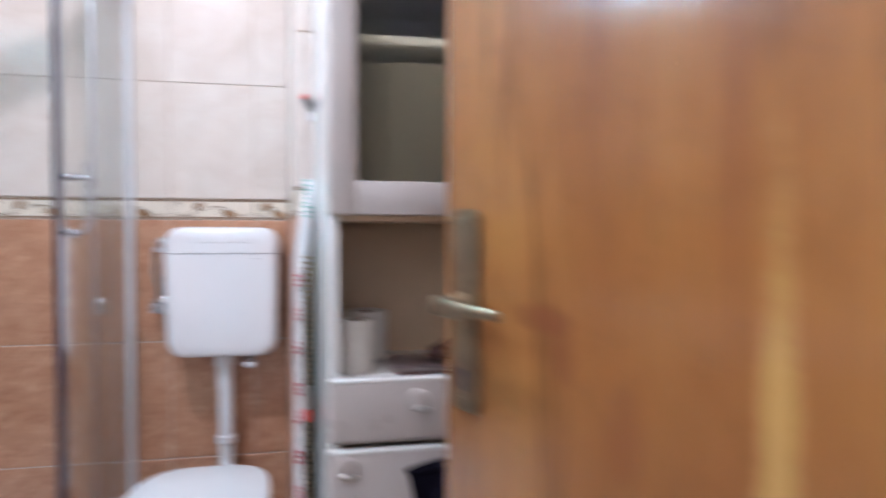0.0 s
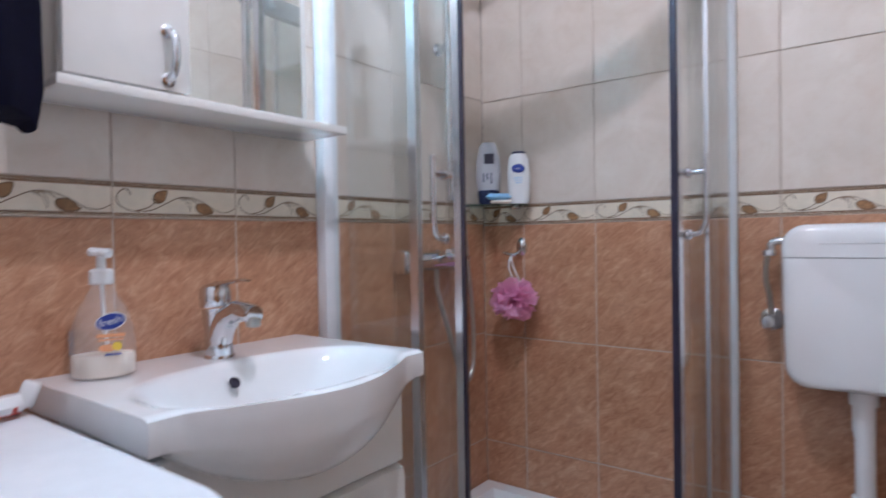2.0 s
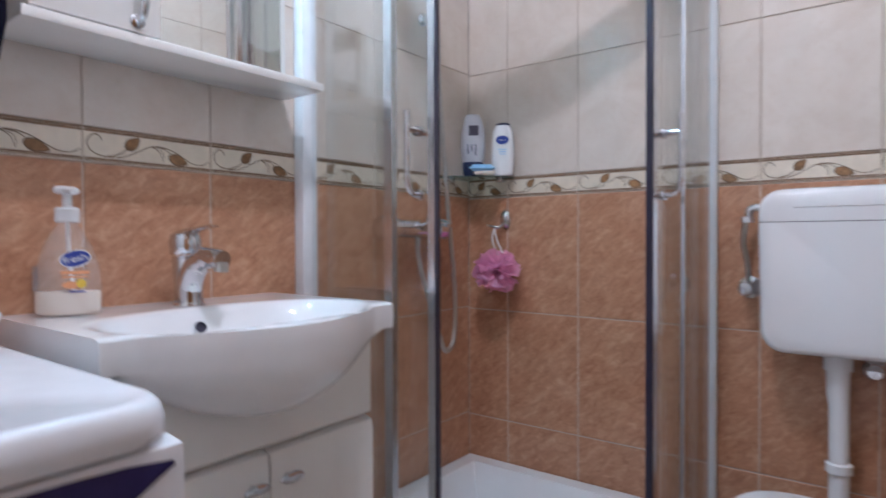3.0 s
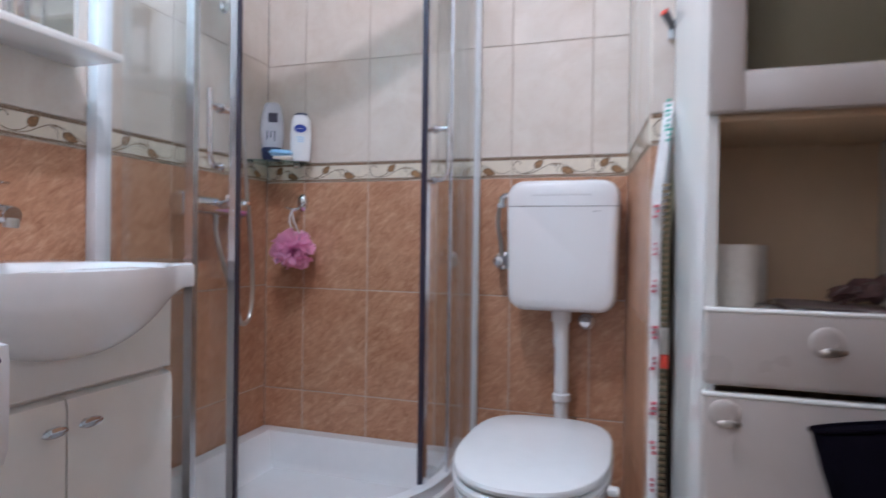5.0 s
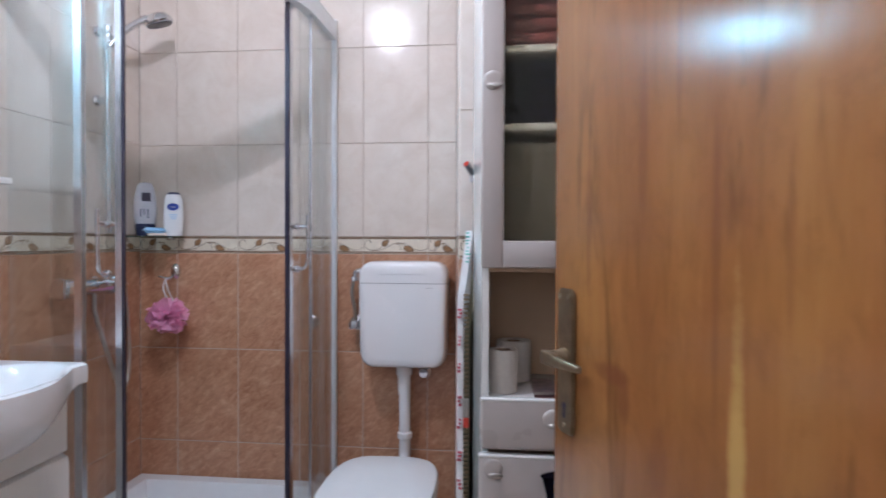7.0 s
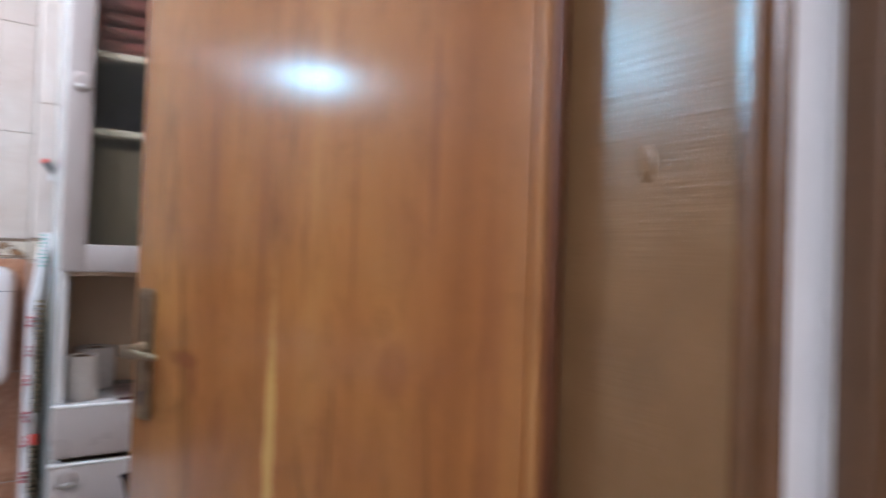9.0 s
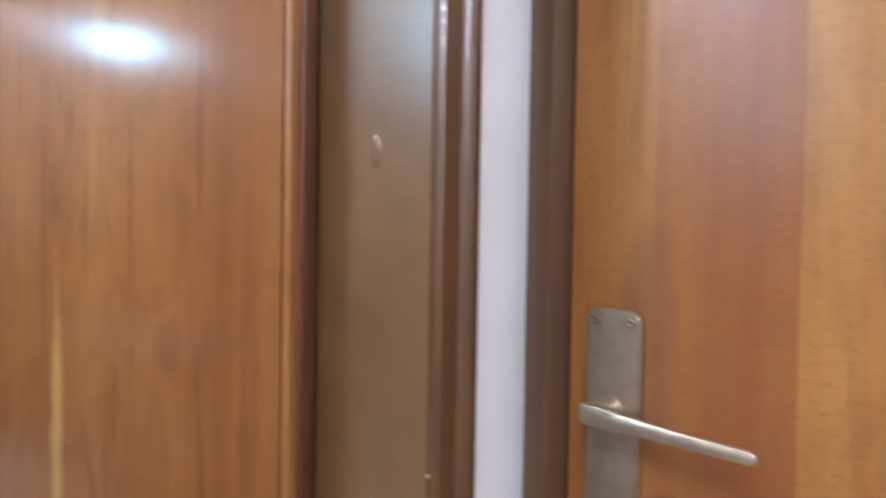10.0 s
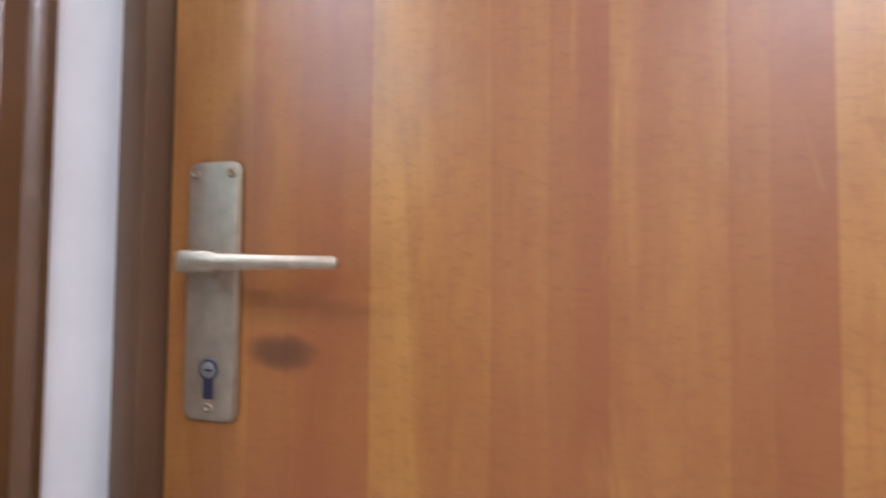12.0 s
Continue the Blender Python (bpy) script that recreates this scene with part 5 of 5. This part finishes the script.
def basin_mesh():
    nu, nv = 72, 56
    bm = bmesh.new()
    grid = []
    for i in range(nu + 1):
        u = i / nu
        y = BYA + (BYB - BYA) * u
        xf = bow(y)
        row = []
        for j in range(nv + 1):
            v = j / nv
            x = LEFT + 0.002 + (xf - LEFT - 0.002) * v
            r = (abs((y - mid) / 0.246) ** 2.3 + abs((x + 0.908) / 0.150) ** 2.3) ** (1 / 2.3)
            hollow = 0.0
            if r < 1.0:
                q = min(1.0, (1 - r) / 0.55)
                hollow = 0.125 * q * q * (3 - 2 * q)
            z = SINK_Z - hollow
            if v > 0.97:
                z -= 0.004 * (v - 0.97) / 0.03
            row.append(bm.verts.new((x, y, z)))
        grid.append(row)
    for i in range(nu):
        for j in range(nv):
            bm.faces.new((grid[i][j], grid[i + 1][j], grid[i + 1][j + 1], grid[i][j + 1]))
    # bowed skirt that narrows into the bowl's belly
    last = [g[nv] for g in grid]
    ends = {0: [], nu: []}
    for k in range(1, 15):
        row = []
        for i in range(nu + 1):
            y = BYA + (BYB - BYA) * i / nu
            xf, w = bow(y), math.sin(math.pi * max(0, min(1, (i / nu - 0.05) / 0.90)))
            if k <= 4:
                x, z = xf + 0.0015 * math.sin(math.pi * k / 4), SINK_Z - 0.004 - 0.011 * k
            else:
                q = (k - 4) / 10
                deep = 0.004 + 0.108 * w ** 0.8
                x = -0.866 + (xf + 0.866) * math.sqrt(max(0, 1 - q ** 2.2))
                z = SINK_Z - 0.048 - deep * q
            row.append(bm.verts.new((x, y, z)))
        for i in range(nu):
            bm.faces.new((last[i], last[i + 1], row[i + 1], row[i]))
        last = row
        if k <= 4:
            for g in ends:
                ends[g].append(row[g])
    # ends
    for g, flip in ((0, 1), (nu, -1)):
        y = BYA if g == 0 else BYB
        bm.faces.new(grid[g] + ends[g] + [bm.verts.new((LEFT + 0.002, y, SINK_Z - 0.048))])
    bmesh.ops.remove_doubles(bm, verts=bm.verts, dist=0.0005)
    return bm


part("bowl", basin_mesh(), CERAMIC, basin)
part("overflow", moved(lathe([(0.0105, 0), (0.0105, 0.002), (0.008, 0.0025), (0.0075, -0.004)], 18), turn(-1.018, 0.945, 0.838, (0.8, 0, 0.55))), SEAL, basin, "dark overflow hole")
part("drain", moved(lathe([(0.024, 0), (0.024, 0.002), (0.012, 0.004)], 20), Matrix.Translation((-0.905, mid, SINK_Z - 0.126))), CHROME, basin, "chrome drain")

tap = thing("basin_mixer_tap", "chrome single-lever mixer tap on the washbasin", "tap", (-1.105, 0.973, SINK_Z))
TX, TY = -1.105, 0.973
part("base", moved(lathe([(0.027, 0), (0.027, 0.003), (0.0255, 0.006)], 24), Matrix.Translation((TX, TY, SINK_Z))), CHROME, tap)
part("body", joined(
    tube(smooth_line([(TX, TY, SINK_Z + 0.004), (TX - 0.002, TY, SINK_Z + 0.035), (TX - 0.006, TY, SINK_Z + 0.068), (TX - 0.008, TY, SINK_Z + 0.092)], 5), [0.0255] * 5 + [0.0250] * 5 + [0.0255] * 5 + [0.0265], 20),
    tube(smooth_line([(TX - 0.002, TY, SINK_Z + 0.020), (TX + 0.010, TY, SINK_Z + 0.052), (TX + 0.036, TY, SINK_Z + 0.080), (TX + 0.072, TY, SINK_Z + 0.091), (TX + 0.112, TY, SINK_Z + 0.086)], 6), [0.0235] * 6 + [0.0230] * 6 + [0.0205] * 6 + [0.0180] * 6 + [0.0165], 18)), CHROME, tap, "sweeping chrome body with its spout")
part("aerator", moved(lathe([(0.0125, 0), (0.013, 0.010), (0.012, 0.016)], 18), turn(TX + 0.106, TY, SINK_Z + 0.066, (0.1, 0, 1))), STEEL, tap)
part("cartridge", moved(lathe([(0.0265, 0), (0.029, 0.004), (0.029, 0.026), (0.026, 0.038), (0.017, 0.044), (0.004, 0.046)], 24), turn(TX - 0.008, TY, SINK_Z + 0.094, (-0.10, 0, 1))), CHROME, tap, "domed chrome cap")
part("lever", loft([[(TX - 0.026 + d, TY + oy * w, SINK_Z + 0.132 + h + oz * t) for oy, oz in ((-1, -0.5), (-0.6, -1), (0.6, -1), (1, -0.5), (1, 0.5), (0.6, 1), (-0.6, 1), (-1, 0.5))] for d, w, t, h in ((0, 0.015, 0.006, -0.004), (0.03, 0.018, 0.007, 0.004), (0.06, 0.012, 0.0042, 0.010), (0.105, 0.009, 0.0030, 0.015), (0.120, 0.006, 0.0018, 0.014))]), CHROME, tap, "flat chrome lever")

soap = thing("soap_dispenser", "clear plastic liquid soap bottle with white pump on the basin", "soap bottle", (-1.118, 0.772, SINK_Z))
soap.rotation_euler[2] = radians(62)
soap.scale = (1.14, 1.1, 1.08)
local_part("bottle", flat_bottle([(0.036, 0.001), (0.042, 0.004), (0.043, 0.03), (0.040, 0.07), (0.030, 0.105), (0.018, 0.128), (0.014, 0.136), (0.014, 0.142)], 0.026), SOAPPLASTIC, soap, "see-through plastic bottle").visible_shadow = False
local_part("soap", flat_bottle([(0.034, 0.003), (0.040, 0.006), (0.0405, 0.032), (0.0395, 0.036)], 0.0235), SOAP, soap, "creamy soap at the bottom")
local_part("pump", joined(lathe([(0.015, 0.140), (0.016, 0.142), (0.016, 0.160), (0.013, 0.163), (0.0065, 0.164), (0.006, 0.182), (0.015, 0.184), (0.016, 0.190), (0.010, 0.194)], 20), tube([(-0.012, 0.004, 0.189), (0.004, -0.016, 0.188), (0.012, -0.032, 0.184)], [0.007, 0.006, 0.005], 10), tube([(0, 0, 0.14), (0.002, 0, 0.08), (0.008, 0, 0.02)], 0.0028, 8)), PLASTIC, soap, "white pump head")
local_part("emblem", label_disc(0.0180, 0.0112, -0.0262, 0.086, 0.012, radians(-14)), BLUE, soap, "blue oval emblem", False)
local_part("emblem_rim", label_disc(0.0195, 0.0128, -0.0258, 0.086, 0.012, radians(-14)), PLASTIC, soap, "", False)
lettering(soap, "fresh", 0.0148, Matrix.Translation((0.012, -0.0266, 0.086)) @ Matrix.Rotation(radians(-14), 4, "Y") @ UPRIGHT, PLASTIC)
local_part("label_band", joined(box(-0.006, 0.029, -0.0268, -0.0262, 0.063, 0.068), box(-0.004, 0.027, -0.0268, -0.0262, 0.058, 0.0605)), ORANGE, soap, "orange printed band", False)
local_part("fruit_print", label_disc(0.011, 0.0055, -0.0266, 0.047, 0.007), ORANGE, soap, "printed orange slice", False)
local_part("flower_print", label_disc(0.006, 0.0065, -0.0268, 0.049, 0.019), YELLOW, soap, "printed yellow flower", False)
local_part("caption_bars", box(0.004, 0.024, -0.0264, -0.0262, 0.036, 0.0385), BLUE, soap, "small dark printed bar", False)
local_part("code_bars", joined(*[box(-0.0405, -0.0335, -0.0155, -0.0150, 0.040 + 0.004 * k, 0.042 + 0.004 * k) for k in range(9)]), GREY, soap, "small printed bars", False)

# ---- mirror cabinet over the basin ----
mc = thing("mirror_cabinet", "white mirror cabinet with a shelf above the washbasin", "mirror cabinet", (LEFT, 0.97, 1.31))
MZ = 1.318
part("shelf_board", box(LEFT + 0.006, -1.048, 0.688, 1.262, MZ, MZ + 0.017, 0.002), LACQUER, mc, "white shelf board")
part("back_board", box(LEFT + 0.006, LEFT + 0.018, 0.70, 1.262, MZ + 0.018, 2.05, 0.001), LACQUER, mc)
part("box_side", box(LEFT + 0.019, -1.072, 0.70, 0.714, MZ + 0.018, 1.99, 0.001), LACQUER, mc)
part("box_side", box(LEFT + 0.019, -1.072, 0.885, 0.899, MZ + 0.018, 1.99, 0.001), LACQUER, mc)
part("box_top", box(LEFT + 0.019, -1.072, 0.7145, 0.8845, 1.975, 1.99), LACQUER, mc)
md = part("door", box(-1.0715, -1.055, 0.70, 0.899, MZ + 0.022, 1.99, 0.002), LACQUER, mc, "white cabinet door")
part("handle", tube(smooth_line([(-1.056, 0.858, 1.358), (-1.038, 0.858, 1.362), (-1.028, 0.858, 1.382), (-1.028, 0.858, 1.412), (-1.038, 0.858, 1.432), (-1.056, 0.858, 1.436)], 5), 0.0066, 10), CHROME, md, "chrome bow handle")
for z in (1.357, 1.437):
    part("handle_foot", moved(lathe([(0.012, 0), (0.012, 0.003), (0.008, 0.006)], 16), turn(-1.055, 0.858, z, (1, 0, 0))), CHROME, md, "round chrome foot of the handle")
part("mirror_glass", box(LEFT + 0.0185, LEFT + 0.0225, 0.905, 1.245, MZ + 0.020, 1.99), MIRROR, mc, "clear silvered mirror", False)
part("mirror_edge", box(LEFT + 0.0185, LEFT + 0.026, 0.8995, 0.9045, MZ + 0.020, 1.99), PALEWOOD, mc, "narrow wooden edge strip", False)
# unseen boards added to keep the tube's light off ceiling and back wall
part("canopy", joined(box(LEFT + 0.006, -1.045, 0.86, 1.155, 2.094, 2.108, 0.002), box(LEFT + 0.006, -0.995, 1.140, 1.155, 1.938, 2.0935, 0.002), box(LEFT + 0.006, LEFT + 0.018, 0.86, 1.1395, 2.0505, 2.0935, 0.001)), LACQUER, mc, "unseen white canopy added to shield the mirror lamp")
ml = thing("mirror_lamp", "cool white tube lamp under the canopy over the mirror", "lamp", (LEFT + 0.09, 1.03, 2.093))
part("housing", box(LEFT + 0.070, LEFT + 0.110, 0.915, 1.130, 2.078, 2.0935, 0.003), PROFILE_W, ml, "white metal housing")
part("tube_cover", tube([(LEFT + 0.09, 0.925, 2.056), (LEFT + 0.09, 1.120, 2.056)], 0.020, 16), LITCOOL, ml, "lit frosted tube")

dome = thing("ceiling_lamp", "round white lit ceiling lamp of the bathroom", "ceiling lamp", (-0.44, 0.84, CEIL))
part("rim", moved(lathe([(0.14, -0.002), (0.145, -0.012), (0.14, -0.025), (0.12, -0.025)], 36), Matrix.Translation((-0.44, 0.84, CEIL))), PROFILE_W, dome, "white rim")
shade = part("shade", moved(lathe([(0.128, -0.026), (0.125, -0.05), (0.10, -0.085), (0.06, -0.103), (0.01, -0.108)], 36), Matrix.Translation((-0.44, 0.84, CEIL))), LIT, dome, "lit opal glass shade")

# dark clothes hanging beside the mirror cabinet
cloth = thing("hanging_garment", "dark navy garment hanging from a wall hook by the cabinet", "garment", (-1.0, 0.56, 1.3))
rings = []
for z, w, d in ((1.255, 0.082, 0.055), (1.31, 0.088, 0.062), (1.45, 0.085, 0.065), (1.62, 0.07, 0.06), (1.76, 0.045, 0.05), (1.80, 0.012, 0.02)):
    rings.append([(-1.06 + d * (1 + 0.22 * math.sin(6 * t + z * 9)) * math.cos(t), 0.578 + w * (1 + 0.10 * math.sin(4 * t - z * 7)) * math.sin(t), z + 0.012 * math.sin(3 * t)) for t in [2 * math.pi * k / 40 for k in range(40)]])
part("fabric", loft(rings), NAVY, cloth, "soft dark cloth with folds")
part("peg", tube([(LEFT + 0.001, 0.565, 1.81), (-1.06, 0.565, 1.80), (-1.04, 0.565, 1.825)], 0.006, 10), CHROME, cloth, "metal peg")

# ---- washing machine ----
wm = thing("washing_machine", "white front-loading washing machine beside the vanity", "washing machine", (-0.87, 0.39, 0))
WX0, WX1, WY0, WY1, WZ = LEFT + 0.02, -0.586, 0.115, 0.662, 0.845
part("housing", box(WX0, WX1 - 0.02, WY0, WY1, 0.02, 0.805, 0.006), ENAMEL, wm)


def worktop():
    """Top board with a rounded front and side roll."""
    out = rounded_rect(WX1 - WX0 + 0.02, WY1 - WY0 + 0.004, 0.055, 6)
    c = ((WX0 + WX1) / 2 + 0.006, (WY0 + WY1) / 2)
    return loft([[(c[0] + x * f, c[1] + y * f2, z) for x, y in out] for f, f2, z in ((0.985, 0.985, 0.806), (1.0, 1.0, 0.812), (1.0, 1.0, 0.826), (0.992, 0.990, 0.838), (0.975, 0.968, 0.8445), (0.955, 0.942, 0.846), (0.945, 0.930, 0.8445), (0.3, 0.3, 0.8445))])


part("worktop", worktop(), ENAMEL, wm, "white top with a rounded rim")
part("front_panel", box(WX1 - 0.02, WX1, WY0, WY1, 0.02, 0.668, 0.012, 3), ENAMEL, wm)
FX = WX1 + 0.013
fascia = part("control_fascia", loft([[(WX1 - 0.018 + (FX - WX1 + 0.018) * fx, y, z) for fx, z in ((0, 0.672), (0.75, 0.672), (0.97, 0.690), (1.0, 0.73), (1.0, 0.785), (0.93, 0.802), (0, 0.8055))] for y in (WY0, WY0 + 0.004, WY1 - 0.02, WY1 - 0.006, WY1)]), ENAMEL, wm, "white rounded control fascia")
part("display_strip", loft([[(FX + 0.0016 - dx, y, z) for dx, z in ((0.0, z0), (0.0, (z0 + z1) / 2), (0.0015, z1))] + [(FX - 0.008, y, z1), (FX - 0.008, y, z0)] for y, z0, z1 in ((0.17, 0.70, 0.795), (0.40, 0.70, 0.796), (0.56, 0.725, 0.796), (0.61, 0.760, 0.794), (0.652, 0.785, 0.789))]), plain("violet_panel", (0.035, 0.03, 0.11), 0.15, mottle=0.25, scale=30), wm, "dark violet tapered display strip")
dial = part("dial", moved(lathe([(0.036, 0), (0.036, 0.004), (0.033, 0.016), (0.030, 0.020), (0.010, 0.021)], 30), turn(FX + 0.001, 0.575, 0.728, (1, 0, 0.1))), ENAMEL, wm, "white round programme dial")
part("dial_rib", joined(*[moved(box(0.0335, 0.0375, -0.0016, 0.0016, 0.002, 0.014), turn(FX + 0.001, 0.575, 0.728, (1, 0, 0.1)) @ Matrix.Rotation(radians(15 * k), 4, "Z")) for k in range(24)]), PLASTIC, dial, "ribbed dial edge")
part("door_ring", moved(lathe([(0.16, 0), (0.165, 0.012), (0.15, 0.026), (0.12, 0.030), (0.115, 0.010)], 40), turn(WX1, 0.39, 0.38, (1, 0, 0))), PLASTIC, wm, "round porthole ring")
part("porthole", moved(lathe([(0.115, 0.010), (0.10, 0.03), (0.05, 0.04), (0.01, 0.042)], 36), turn(WX1, 0.39, 0.38, (1, 0, 0))), SEAL, wm, "dark porthole glass")

paste = thing("toothpaste_tube", "red and white toothpaste tube lying on the washing machine", "toothpaste", (-1.075, 0.640, 0.846))
paste.rotation_euler[2] = radians(-12)
local_part("tube_body", loft([[(w * c, y, 0.002 + h + h * s) for c, s in ((1, 0), (0.7, 0.7), (0, 1), (-0.7, 0.7), (-1, 0), (-0.7, -0.7), (0, -1), (0.7, -0.7))] for y, w, h in ((-0.10, 0.024, 0.001), (-0.05, 0.022, 0.009), (-0.005, 0.018, 0.014), (0.0, 0.009, 0.012))]), RED, paste, "red printed tube")
local_part("print", joined(box(-0.012, 0.012, -0.08, -0.02, 0.0235, 0.0255, 0.0005)), PLASTIC, paste, "white printed bar", False)
local_part("shoulder", loft([[(w * c, y, z + h * s) for c, s in ((1, 0), (0.6, 0.9), (0, 1), (-0.8, 0.6), (-1, 0), (-0.7, -0.7), (0, -1), (0.7, -0.7))] for y, z, w, h in ((-0.034, 0.016, 0.021, 0.0135), (-0.016, 0.018, 0.023, 0.015), (0.002, 0.019, 0.015, 0.014), (0.010, 0.021, 0.008, 0.009))]), PLASTIC, paste, "white crumpled tube end")
local_part("cap", tube([(0, 0.004, 0.014), (0, 0.006, 0.018), (0, 0.016, 0.044), (0, 0.017, 0.047)], [0.011, 0.013, 0.012, 0.009], 14), PLASTIC, paste, "white cap pointing up")

# ---- tiled walls, tile by tile ----
tiled_wall("wall_back", "tiled wall, brown below and cream above a floral border", (LEFT, BACK), (1, 0), SIDE_X0 - LEFT, [x - LEFT for x in (-1.047, -0.802, -0.557, -0.312, -0.067)])
tiled_wall("wall_left", "tiled wall, brown below and cream above a floral border", (LEFT, FRONT_IN), (0, 1), BACK - FRONT_IN, [y - FRONT_IN for y in (0.329, 0.579, 0.829, 1.079, 1.329, 1.579, 1.829)], lift=0.006)
sw = Vector((SIDE_X1 - SIDE_X0, SHAFT - BACK)).normalized()
tiled_wall("wall_side", "tiled side of the wall projection next to the toilet", (SIDE_X0, BACK), (sw.x, sw.y), side_len, (0.25, 0.50), depth=0.04)
tiled_wall("wall_right", "tiled wall behind the open wooden door", (RIGHT, SHAFT), (0, -1), SHAFT - FRONT_IN, (0.25, 0.50, 0.75, 1.0, 1.25))
tiled_wall("wall_shaft", "tiled wall projection behind the tall cabinet", (SIDE_X1, SHAFT), (1, 0), RIGHT + 0.1 - SIDE_X1, (0.25, 0.50))

floor_ob = bpy.data.objects["floor"]
for i in range(6):
    for j in range(12):
        x, y = LEFT + 0.17 + 0.334 * i, HALL_END + 0.16 + 0.318 * j
        if x < RIGHT and y < BACK and not (y > 0.05 and y < 0.12):
            ft = new("floor_tile", tile_mesh(0.330, 0.314, FLOOR, "floor_tile"))
            ft.parent = floor_ob
            ft.matrix_basis = pose(x, y, 0.001, 90, 0, 0) @ pose(0, 0, 0, 180, 0, 0)
